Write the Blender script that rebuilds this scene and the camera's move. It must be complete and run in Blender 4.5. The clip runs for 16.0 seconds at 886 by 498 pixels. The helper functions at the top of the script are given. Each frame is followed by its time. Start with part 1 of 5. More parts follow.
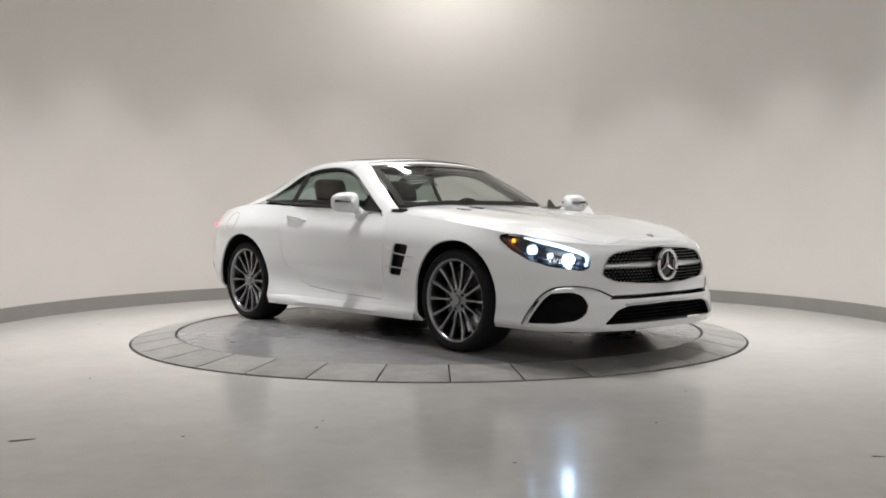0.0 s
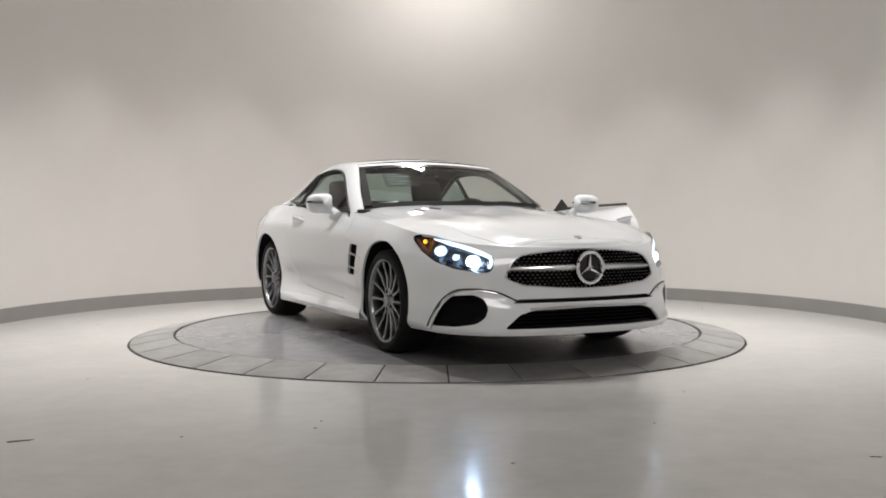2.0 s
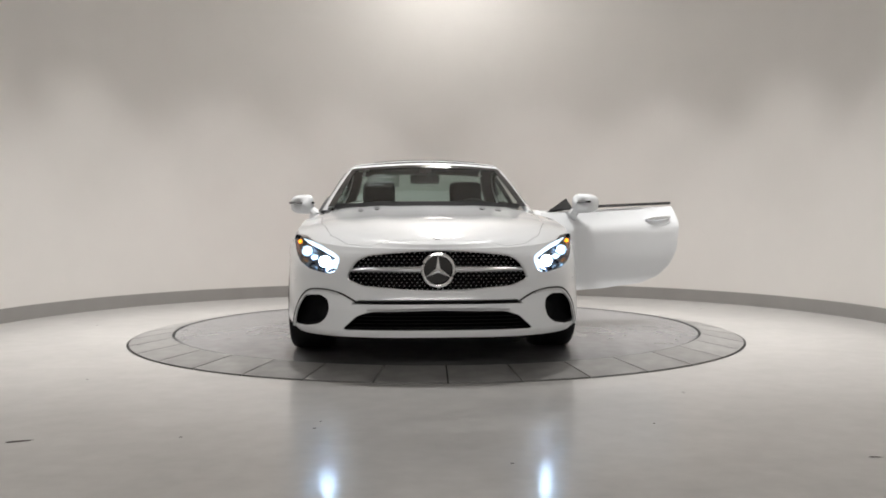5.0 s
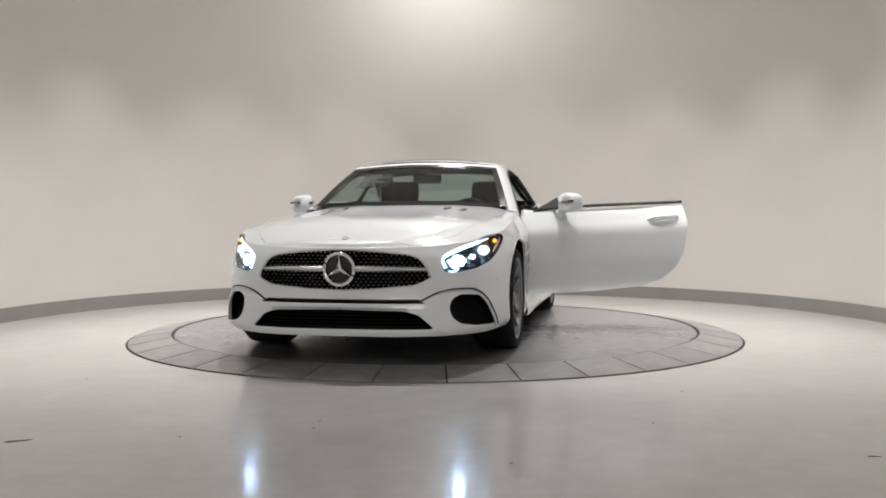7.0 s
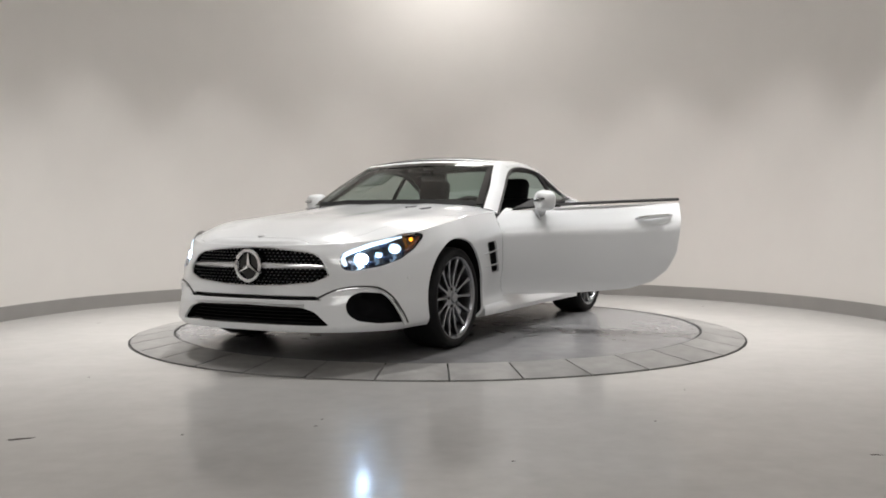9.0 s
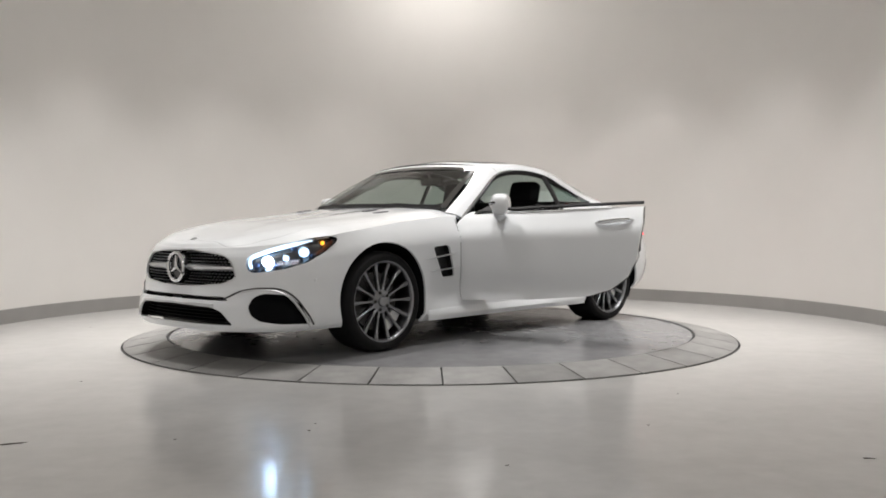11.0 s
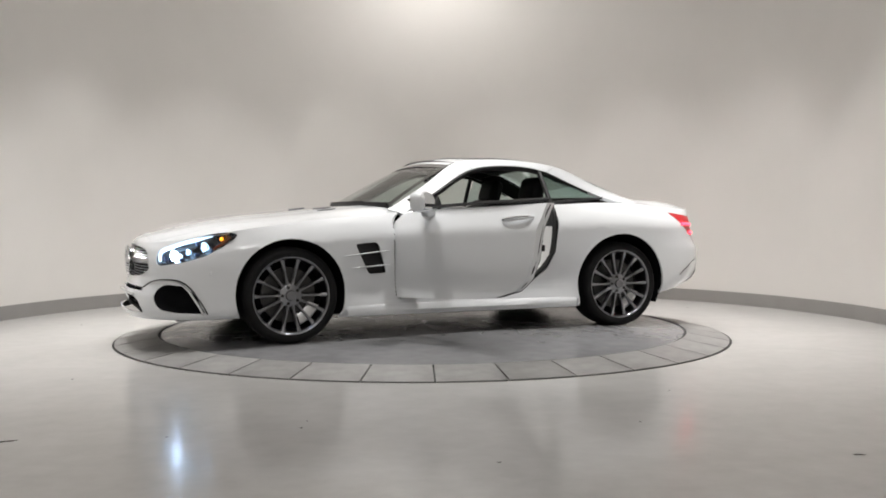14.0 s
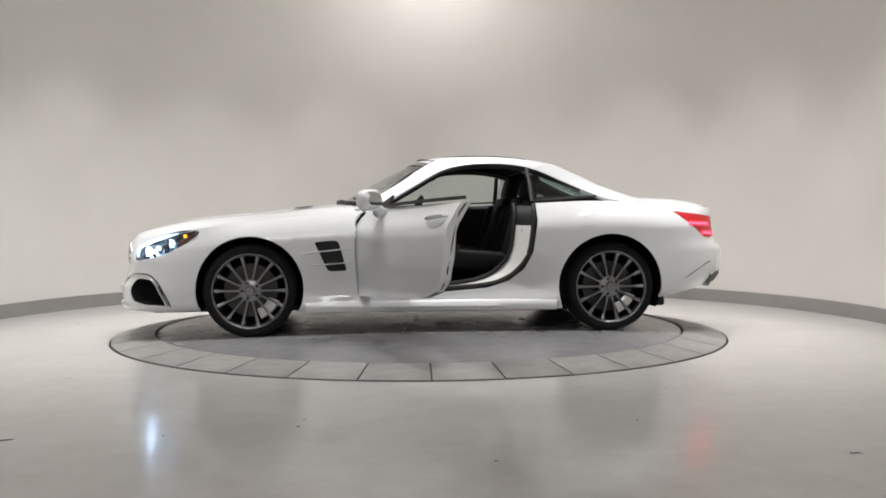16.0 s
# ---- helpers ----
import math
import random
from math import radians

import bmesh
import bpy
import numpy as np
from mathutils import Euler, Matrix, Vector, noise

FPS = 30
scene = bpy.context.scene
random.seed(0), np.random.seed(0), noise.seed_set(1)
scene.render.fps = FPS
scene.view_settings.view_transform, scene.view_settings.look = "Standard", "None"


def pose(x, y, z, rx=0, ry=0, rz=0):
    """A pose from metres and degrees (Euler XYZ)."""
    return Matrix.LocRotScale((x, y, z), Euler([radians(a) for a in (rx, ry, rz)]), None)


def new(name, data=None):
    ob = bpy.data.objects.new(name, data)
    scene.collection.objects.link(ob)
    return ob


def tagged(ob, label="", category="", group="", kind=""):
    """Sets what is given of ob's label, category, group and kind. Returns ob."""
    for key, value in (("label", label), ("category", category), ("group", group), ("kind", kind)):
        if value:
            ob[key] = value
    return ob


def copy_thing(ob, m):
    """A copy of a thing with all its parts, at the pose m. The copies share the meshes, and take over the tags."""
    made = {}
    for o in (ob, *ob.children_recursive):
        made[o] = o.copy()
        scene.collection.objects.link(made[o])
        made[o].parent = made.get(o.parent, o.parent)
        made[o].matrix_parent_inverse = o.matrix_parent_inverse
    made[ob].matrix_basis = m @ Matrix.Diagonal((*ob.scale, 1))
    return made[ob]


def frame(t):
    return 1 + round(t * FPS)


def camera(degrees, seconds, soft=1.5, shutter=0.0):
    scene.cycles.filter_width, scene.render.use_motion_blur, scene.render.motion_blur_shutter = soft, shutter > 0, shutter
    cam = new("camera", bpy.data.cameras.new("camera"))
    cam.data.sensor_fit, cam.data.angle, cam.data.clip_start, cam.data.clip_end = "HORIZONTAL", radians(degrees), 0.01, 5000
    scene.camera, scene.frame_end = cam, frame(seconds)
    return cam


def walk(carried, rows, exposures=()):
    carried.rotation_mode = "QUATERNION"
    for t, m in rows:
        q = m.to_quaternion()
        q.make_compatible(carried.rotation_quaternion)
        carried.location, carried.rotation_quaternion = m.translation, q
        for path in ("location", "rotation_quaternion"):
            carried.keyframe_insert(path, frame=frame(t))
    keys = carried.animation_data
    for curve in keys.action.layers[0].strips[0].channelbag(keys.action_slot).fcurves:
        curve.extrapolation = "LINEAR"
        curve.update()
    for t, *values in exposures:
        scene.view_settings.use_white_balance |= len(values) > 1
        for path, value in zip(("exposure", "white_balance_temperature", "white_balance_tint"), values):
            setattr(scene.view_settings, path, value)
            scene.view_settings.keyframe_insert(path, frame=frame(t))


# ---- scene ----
# Camera on a tripod outside the round booth; it drifts a little in yaw and pitch.
cam = camera(49.04, 16.0, soft=1.8)
# seconds, yaw, pitch of the camera, heading of the car
TIMES = [
    (0, -0.03, -2.04, -48.53),
    (0.5, -0.02, -2.02, -52.30),
    (1, -0.07, -1.99, -56.34),
    (1.5, -0.03, -1.98, -60.17),
    (2, 0.06, -2.01, -63.91),
    (2.5, 0.12, -2.10, -67.90),
    (3, 0.11, -2.12, -71.62),
    (3.5, 0.08, -2.07, -75.81),
    (4, 0.12, -1.99, -79.66),
    (6.5, 0.08, -2.01, -98.16),
    (7, 0.16, -2.02, -101.79),
    (7.5, 0.21, -2.08, -105.35),
    (8, 0.18, -2.17, -109.51),
    (8.5, 0.11, -2.19, -113.35),
    (9, 0.03, -2.12, -117.81),
    (11.5, 0.48, -1.88, -137.66),
    (12, 0.49, -1.89, -141.66),
    (12.5, 0.54, -1.95, -145.76),
    (13, 0.67, -2.01, -149.89),
    (13.5, 0.77, -2.08, -153.76),
    (14, 0.88, -2.05, -157.90),
    (14.5, 0.92, -2.01, -161.78),
    (15, 1.00, -2.00, -165.98),
    (15.5, 1.05, -2.02, -169.69),
    (16, 1.06, -2.13, -174.06),
]
EYE = (0.036, -7.65, 0.879)
CAR_AXIS = (0.0216, 0.0880)   # turntable axis in the car's space


def smooth_heading():
    """Headings with the small tremor of single values evened out."""
    hs = [r[3] for r in TIMES]
    out = list(hs)
    for i in range(1, len(hs) - 1):
        if TIMES[i + 1][0] - TIMES[i - 1][0] < 1.1:
            out[i] = 0.25 * hs[i - 1] + 0.5 * hs[i] + 0.25 * hs[i + 1]
    return [(r[0], h) for r, h in zip(TIMES, out)]


walk(cam, [(t, pose(*EYE, 90 + b, 0, -a) @ pose(0, 0, 0, 0, 0, -0.16)) for t, a, b, _ in TIMES])

# ---- light ----
FLOOR_Z = -0.05
CEIL_Z = 4.3
world = bpy.data.worlds.new("world")
scene.world = world
world.use_nodes = True
world.node_tree.nodes["Background"].inputs["Color"].default_value = (0.9, 0.92, 1.0, 1)
world.node_tree.nodes["Background"].inputs["Strength"].default_value = 0.02
scene.view_settings.exposure = 0.35


def lamp(name, kind, m, watts, colour, **more):
    data = bpy.data.lights.new(name, kind)
    data.energy, data.color = watts, colour
    for k, v in more.items():
        if k == "size":
            data.size = v
        elif k == "size_y":
            data.shape = "RECTANGLE"
            data.size_y = v
        elif k == "spot":
            data.spot_size = radians(v)
        elif k == "blend":
            data.spot_blend = v
        elif k == "soft":
            data.shadow_soft_size = v
    ob = new(name, data)
    ob.matrix_world = m
    return ob


WARM = (1.0, 0.975, 0.95)
# downlights: angle, radius, watts, cone
SPOTLIGHTS = []
for deg, w in ((-46, 60), (-20, 250), (4, 255), (28, 240), (51, 215), (73, 165)):
    SPOTLIGHTS += [(deg, 2.78, w, 62), (180 - deg, 2.78, w, 62)]
for deg, w in ((40, 130), (140, 130), (-50, 250), (230, 250)):
    SPOTLIGHTS.append((deg, 1.25, w, 84))
for deg, rad, w, cone in SPOTLIGHTS:
    a = radians(deg)
    lamp("downlight_beam", "SPOT", pose(rad * math.cos(a), rad * math.sin(a), CEIL_Z - 0.12), w, WARM, spot=cone, blend=0.9, soft=0.05)
TUBES = [(0.1, 2.9, 68)]
for px, py, turn in TUBES:
    lamp("tube_light", "AREA", pose(px, py, CEIL_Z - 0.10, 0, 0, turn), 19, WARM, size=0.16, size_y=0.5)
# unseen fill lamp added before the booth to brighten the car's front
FILL_PANELS = [(0.0, -7.4, 3.0, 1.4, 84)]
for px, py, sx, sy, w in FILL_PANELS:
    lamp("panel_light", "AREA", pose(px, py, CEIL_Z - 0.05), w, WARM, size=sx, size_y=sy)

# ---- materials ----
def material(name, base, rough=0.5, metal=0.0, coat=0.0, noise_scale=0.0, vary=0.1, bump=0.0, bump_scale=None, second=0.0, coat_rough=0.03, spec=0.5):
    """A principled surface with colour variation at two scales and fine relief."""
    m = bpy.data.materials.new(name)
    m.use_nodes = True
    nt = m.node_tree
    b = nt.nodes["Principled BSDF"]
    b.inputs["Roughness"].default_value = rough
    b.inputs["Metallic"].default_value = metal
    b.inputs["Coat Weight"].default_value = coat
    b.inputs["Coat Roughness"].default_value = coat_rough
    b.inputs["Specular IOR Level"].default_value = spec
    b.inputs["Base Color"].default_value = (*base, 1)
    if noise_scale:
        tc = nt.nodes.new("ShaderNodeTexCoord")
        n1 = nt.nodes.new("ShaderNodeTexNoise")
        n1.inputs["Scale"].default_value = noise_scale
        n1.inputs["Detail"].default_value = 6
        nt.links.new(tc.outputs["Object"], n1.inputs["Vector"])
        fac = n1.outputs["Fac"]
        if second:
            n2 = nt.nodes.new("ShaderNodeTexNoise")
            n2.inputs["Scale"].default_value = second
            n2.inputs["Detail"].default_value = 3
            nt.links.new(tc.outputs["Object"], n2.inputs["Vector"])
            add = nt.nodes.new("ShaderNodeMath")
            add.operation = "ADD"
            nt.links.new(n1.outputs["Fac"], add.inputs[0])
            nt.links.new(n2.outputs["Fac"], add.inputs[1])
            half = nt.nodes.new("ShaderNodeMath")
            half.operation = "MULTIPLY"
            half.inputs[1].default_value = 0.5
            nt.links.new(add.outputs[0], half.inputs[0])
            fac = half.outputs[0]
        ramp = nt.nodes.new("ShaderNodeValToRGB")
        ramp.color_ramp.elements[0].position, ramp.color_ramp.elements[1].position = 0.3, 0.7
        ramp.color_ramp.elements[0].color = (*[c * (1 - vary) for c in base], 1)
        ramp.color_ramp.elements[1].color = (*[min(1, c * (1 + vary)) for c in base], 1)
        nt.links.new(fac, ramp.inputs["Fac"])
        nt.links.new(ramp.outputs["Color"], b.inputs["Base Color"])
        rr = nt.nodes.new("ShaderNodeMapRange")
        rr.inputs["To Min"].default_value, rr.inputs["To Max"].default_value = rough * 0.8, min(1, rough * 1.2)
        nt.links.new(fac, rr.inputs["Value"])
        nt.links.new(rr.outputs["Result"], b.inputs["Roughness"])
        if bump:
            n3 = nt.nodes.new("ShaderNodeTexNoise")
            n3.inputs["Scale"].default_value = bump_scale or noise_scale * 8
            n3.inputs["Detail"].default_value = 4
            nt.links.new(tc.outputs["Object"], n3.inputs["Vector"])
            bp = nt.nodes.new("ShaderNodeBump")
            bp.inputs["Strength"].default_value = bump
            bp.inputs["Distance"].default_value = 0.004
            nt.links.new(n3.outputs["Fac"], bp.inputs["Height"])
            nt.links.new(bp.outputs["Normal"], b.inputs["Normal"])
    return m


def per_piece(m, spread):
    """Lets each piece with its own object differ a little in tone."""
    nt = m.node_tree
    b = nt.nodes["Principled BSDF"]
    src = b.inputs["Base Color"].links[0].from_socket
    info = nt.nodes.new("ShaderNodeObjectInfo")
    rng = nt.nodes.new("ShaderNodeMapRange")
    rng.inputs["To Min"].default_value, rng.inputs["To Max"].default_value = 1 - spread, 1 + spread
    hsv = nt.nodes.new("ShaderNodeHueSaturation")
    nt.links.new(info.outputs["Random"], rng.inputs["Value"])
    nt.links.new(rng.outputs["Result"], hsv.inputs["Value"])
    nt.links.new(src, hsv.inputs["Color"])
    nt.links.new(hsv.outputs["Color"], b.inputs["Base Color"])


def glass(name, tint, ior=1.5, base=0.0):
    """Thin pane: clear tinted glass with a Fresnel gloss."""
    m = bpy.data.materials.new(name)
    m.use_nodes = True
    nt = m.node_tree
    nt.nodes.remove(nt.nodes["Principled BSDF"])
    tr = nt.nodes.new("ShaderNodeBsdfTransparent")
    tr.inputs["Color"].default_value = (*tint, 1)
    gl = nt.nodes.new("ShaderNodeBsdfGlossy")
    gl.inputs["Roughness"].default_value = 0.02
    lw = nt.nodes.new("ShaderNodeLayerWeight")
    lw.inputs["Blend"].default_value = 0.5
    power = nt.nodes.new("ShaderNodeMath")
    power.operation = "POWER"
    power.inputs[1].default_value = 5.0
    nt.links.new(lw.outputs["Facing"], power.inputs[0])
    f0 = ((ior - 1) / (ior + 1)) ** 2 * 1.8
    fr = nt.nodes.new("ShaderNodeMath")
    fr.operation = "MULTIPLY_ADD"
    fr.inputs[1].default_value, fr.inputs[2].default_value = 1 - f0, f0
    nt.links.new(power.outputs[0], fr.inputs[0])
    mix = nt.nodes.new("ShaderNodeMixShader")
    nt.links.new(fr.outputs[0], mix.inputs["Fac"])
    nt.links.new(tr.outputs["BSDF"], mix.inputs[1])
    nt.links.new(gl.outputs["BSDF"], mix.inputs[2])
    nt.links.new(mix.outputs["Shader"], nt.nodes["Material Output"].inputs["Surface"])
    return m


def glow(name, colour, strength):
    m = bpy.data.materials.new(name)
    m.use_nodes = True
    b = m.node_tree.nodes["Principled BSDF"]
    b.inputs["Base Color"].default_value = (*colour, 1)
    b.inputs["Emission Color"].default_value = (*colour, 1)
    b.inputs["Emission Strength"].default_value = strength
    return m


WALL = material("booth_wall_paint", (0.745, 0.722, 0.695), 0.6, noise_scale=0.5, vary=0.02, bump=0.05, bump_scale=60, second=3)
BASE = material("baseboard_vinyl", (0.29, 0.28, 0.27), 0.5, noise_scale=3, vary=0.06)
CEIL = material("ceiling_paint", (0.7, 0.68, 0.65), 0.8, noise_scale=2, vary=0.03)
FLOOR = material("polished_concrete", (0.46, 0.452, 0.44), 0.30, noise_scale=1.1, vary=0.15, second=9, coat=0.55, coat_rough=0.13)
DISC = material("turntable_deck", (0.20, 0.20, 0.207), 0.24, noise_scale=1.6, vary=0.17, second=9, bump=0.008, bump_scale=20)
TILE = material("ring_slab", (0.215, 0.212, 0.207), 0.42, noise_scale=2.6, vary=0.34, second=11, bump=0.06, bump_scale=30)
per_piece(TILE, 0.17)
GAP = material("joint_shadow_gap", (0.03, 0.03, 0.03), 0.9)
SPECK = material("floor_debris", (0.06, 0.05, 0.045), 0.9)
PAINT = material("pearl_white_paint", (0.725, 0.745, 0.765), 0.30, coat=1.0, noise_scale=900, vary=0.03, coat_rough=0.02)
JAMB = material("white_jamb_paint", (0.72, 0.72, 0.71), 0.4, coat=0.4)
BLACK = material("black_plastic", (0.012, 0.012, 0.013), 0.5, noise_scale=80, vary=0.2)
# darker copy of the black plastic: shade inside openings put into the colour
VOID = material("deep_black_plastic", (0.004, 0.004, 0.005), 0.9, spec=0.15)
GLOSSBLACK = material("gloss_black", (0.008, 0.008, 0.009), 0.12, coat=0.5)
RUBBER = material("tyre_rubber", (0.007, 0.007, 0.0075), 0.8, noise_scale=40, vary=0.2, spec=0.25)
SEAL = material("black_rubber_seal", (0.01, 0.01, 0.01), 0.6)
CHROME = material("bright_chrome", (0.82, 0.83, 0.85), 0.10, metal=1.0)
SATIN = material("satin_silver", (0.62, 0.63, 0.65), 0.28, metal=1.0)
ALLOY = material("machined_alloy", (0.27, 0.275, 0.29), 0.30, metal=1.0, noise_scale=30, vary=0.06)
ALLOYDARK = material("grey_alloy", (0.10, 0.10, 0.11), 0.4, metal=0.7)
STEEL = material("brake_steel", (0.07, 0.07, 0.07), 0.35, metal=1.0, noise_scale=60, vary=0.1)
LEATHER = material("black_leather", (0.005, 0.005, 0.006), 0.6, noise_scale=60, vary=0.2, bump=0.2, bump_scale=300, spec=0.22)
DASH = material("black_dashboard_vinyl", (0.008, 0.008, 0.009), 0.55, noise_scale=50, vary=0.2, bump=0.1, bump_scale=200)
CARPET = material("black_carpet", (0.01, 0.01, 0.01), 0.95)
PAPER = material("white_paper", (0.75, 0.74, 0.72), 0.7)
PAPERTHIN = glass("thin_backlit_sheet", (0.50, 0.56, 0.54), 1.6)
PRINT = material("grey_print", (0.25, 0.25, 0.27), 0.8)
CLEAR = glass("clear_glass", (0.70, 0.77, 0.74))
TINT = glass("green_tinted_glass", (0.50, 0.60, 0.57))
LENS = glass("lamp_lens", (0.93, 0.95, 0.97), 1.45)
DARKGLASS = material("dark_roof_glass", (0.01, 0.011, 0.012), 0.05, coat=1.0)
MIRRORGLASS = material("mirror_glass", (0.75, 0.78, 0.80), 0.03, metal=1.0)
LED = glow("led_cold_white", (0.52, 0.74, 1.0), 42)
LEDSOFT = glow("led_soft_blue", (0.42, 0.68, 1.0), 3.6)
LEDBAR = glow("led_light_guide", (0.66, 0.84, 1.0), 1.25)
AMBER = glow("amber_marker", (1.0, 0.36, 0.02), 1.6)
AMBERDULL = material("amber_reflector", (0.10, 0.022, 0.006), 0.25, coat=1.0)
REDGLOW = glow("red_tail_light", (1.0, 0.03, 0.06), 5.0)
REDLENS = material("red_lens", (0.50, 0.008, 0.014), 0.35)
BLUELENS = material("blue_tinted_lamp_bowl", (0.04, 0.06, 0.12), 0.15, metal=0.6)
LAMPGLOW = glow("lamp_diffuser", (1.0, 0.95, 0.88), 14)

# ---- mesh helpers ----
def part(name, bm, mat, parent=None, label="", sharp=35, smooth=True):
    """Links a bmesh as one mesh object, under a thing or a part."""
    me = bpy.data.meshes.new(name)
    bm.normal_update()
    for f in bm.faces:
        f.smooth = smooth
    lim = radians(sharp)
    for e in bm.edges:
        if len(e.link_faces) == 2 and e.calc_face_angle(0) > lim:
            e.smooth = False
    bm.to_mesh(me)
    bm.free()
    mats = mat if isinstance(mat, (list, tuple)) else [mat]
    for mm in mats:
        me.materials.append(mm)
    ob = new(name, me)
    if parent:
        ob.parent = parent
    return tagged(ob, label)


def box(bm, x0, x1, y0, y1, z0, z1, bevel=0.0, m=None):
    r = bmesh.ops.create_cube(bm, size=1)
    vs = r["verts"]
    for v in vs:
        v.co = Vector(((x0 + x1) / 2 + v.co.x * (x1 - x0), (y0 + y1) / 2 + v.co.y * (y1 - y0), (z0 + z1) / 2 + v.co.z * (z1 - z0)))
    if bevel:
        es = list({e for v in vs for e in v.link_edges})
        rb = bmesh.ops.bevel(bm, geom=es, offset=bevel, segments=3, affect="EDGES", profile=0.5)
        vs = list({v for f in rb["faces"] for v in f.verts} | {v for v in vs if v.is_valid})
    if m:
        bmesh.ops.transform(bm, matrix=m, verts=[v for v in vs if v.is_valid])
    return vs


def grid(bm, pts, close_u=False, close_v=False):
    """Quads over a two-dimensional array of points."""
    nu, nv = len(pts), len(pts[0])
    vs = [[bm.verts.new(p) for p in row] for row in pts]
    for i in range(nu if close_u else nu - 1):
        for j in range(nv if close_v else nv - 1):
            q = [vs[i][j], vs[(i + 1) % nu][j], vs[(i + 1) % nu][(j + 1) % nv], vs[i][(j + 1) % nv]]
            try:
                bm.faces.new(q)
            except ValueError:
                pass
    return vs


def tube(bm, path, r, n=8, flat=1.0, closed=False):
    """A round or flattened bar along a path; r may be a number or a list."""
    path = [Vector(p) for p in path]
    k = len(path)
    rs = r if isinstance(r, (list, tuple)) else [r] * k
    rings = []
    for i, p in enumerate(path):
        a = path[i - 1] if (i or closed) else path[0]
        b = path[(i + 1) % k] if (i < k - 1 or closed) else path[-1]
        d = (b - a).normalized()
        up = Vector((0, 0, 1)) if abs(d.z) < 0.92 else Vector((0, 1, 0))
        s = d.cross(up).normalized()
        u = s.cross(d).normalized()
        rings.append([p + (s * math.cos(2 * math.pi * j / n) + u * flat * math.sin(2 * math.pi * j / n)) * rs[i] for j in range(n)])
    vs = grid(bm, rings, close_u=closed, close_v=True)
    if not closed:
        bm.faces.new(list(reversed(vs[0])))
        bm.faces.new(vs[-1])
    return vs


def lathe(bm, profile, n=48, axis="y"):
    """Turns (radius, height) pairs round an axis."""
    rows = []
    for r, h in profile:
        ring = []
        for j in range(n):
            a = 2 * math.pi * j / n
            c, s = r * math.cos(a), r * math.sin(a)
            ring.append((c, h, s) if axis == "y" else ((h, c, s) if axis == "x" else (c, s, h)))
        rows.append(ring)
    return grid(bm, rows, close_v=True)


def curve(table):
    """A smooth monotone curve through (x, value) pairs."""
    xs = np.array([a for a, _ in table], float)
    ys = np.array([b for _, b in table], float)
    if xs[0] > xs[-1]:
        xs, ys = xs[::-1], ys[::-1]
    h = np.diff(xs)
    d = np.diff(ys) / h
    m = np.zeros(len(xs))
    m[0], m[-1] = d[0], d[-1]
    for i in range(1, len(xs) - 1):
        if d[i - 1] * d[i] > 0:
            w1, w2 = 2 * h[i] + h[i - 1], h[i] + 2 * h[i - 1]
            m[i] = (w1 + w2) / (w1 / d[i - 1] + w2 / d[i])

    def f(x):
        x = min(max(x, xs[0]), xs[-1])
        i = min(int(np.searchsorted(xs, x, "right")) - 1, len(xs) - 2)
        t = (x - xs[i]) / h[i]
        return float((2 * t**3 - 3 * t**2 + 1) * ys[i] + (t**3 - 2 * t**2 + t) * h[i] * m[i] + (-2 * t**3 + 3 * t**2) * ys[i + 1] + (t**3 - t**2) * h[i] * m[i + 1])
    return f


def spline(points, n):
    """n points along a Catmull-Rom line through the given ones."""
    P = [Vector(p) for p in points]
    P = [2 * P[0] - P[1]] + P + [2 * P[-1] - P[-2]]
    out = []
    segs = len(P) - 3
    for k in range(n):
        s = k / (n - 1) * segs
        i = min(int(s), segs - 1)
        t = s - i
        a, b, c, d = P[i:i + 4]
        out.append(0.5 * ((2 * b) + (c - a) * t + (2 * a - 5 * b + 4 * c - d) * t * t + (3 * b - a - 3 * c + d) * t**3))
    return out


def rounded(poly, r=0.02, k=4):
    """A convex outline with rounded corners."""
    out = []
    n = len(poly)
    for i in range(n):
        p, a, b = Vector(poly[i]), Vector(poly[i - 1]), Vector(poly[(i + 1) % n])
        da, db = (a - p), (b - p)
        ra, rb = min(r, da.length * 0.45), min(r, db.length * 0.45)
        p0, p1 = p + da.normalized() * ra, p + db.normalized() * rb
        for j in range(k + 1):
            t = j / k
            q = p0.lerp(p, t).lerp(p.lerp(p1, t), t)
            out.append((q.x, q.y))
    return out


def inside(pt, poly):
    x, y = pt
    res = False
    for i in range(len(poly)):
        (x0, y0), (x1, y1) = poly[i - 1], poly[i]
        if (y0 > y) != (y1 > y) and x < (x1 - x0) * (y - y0) / (y1 - y0) + x0:
            res = not res
    return res


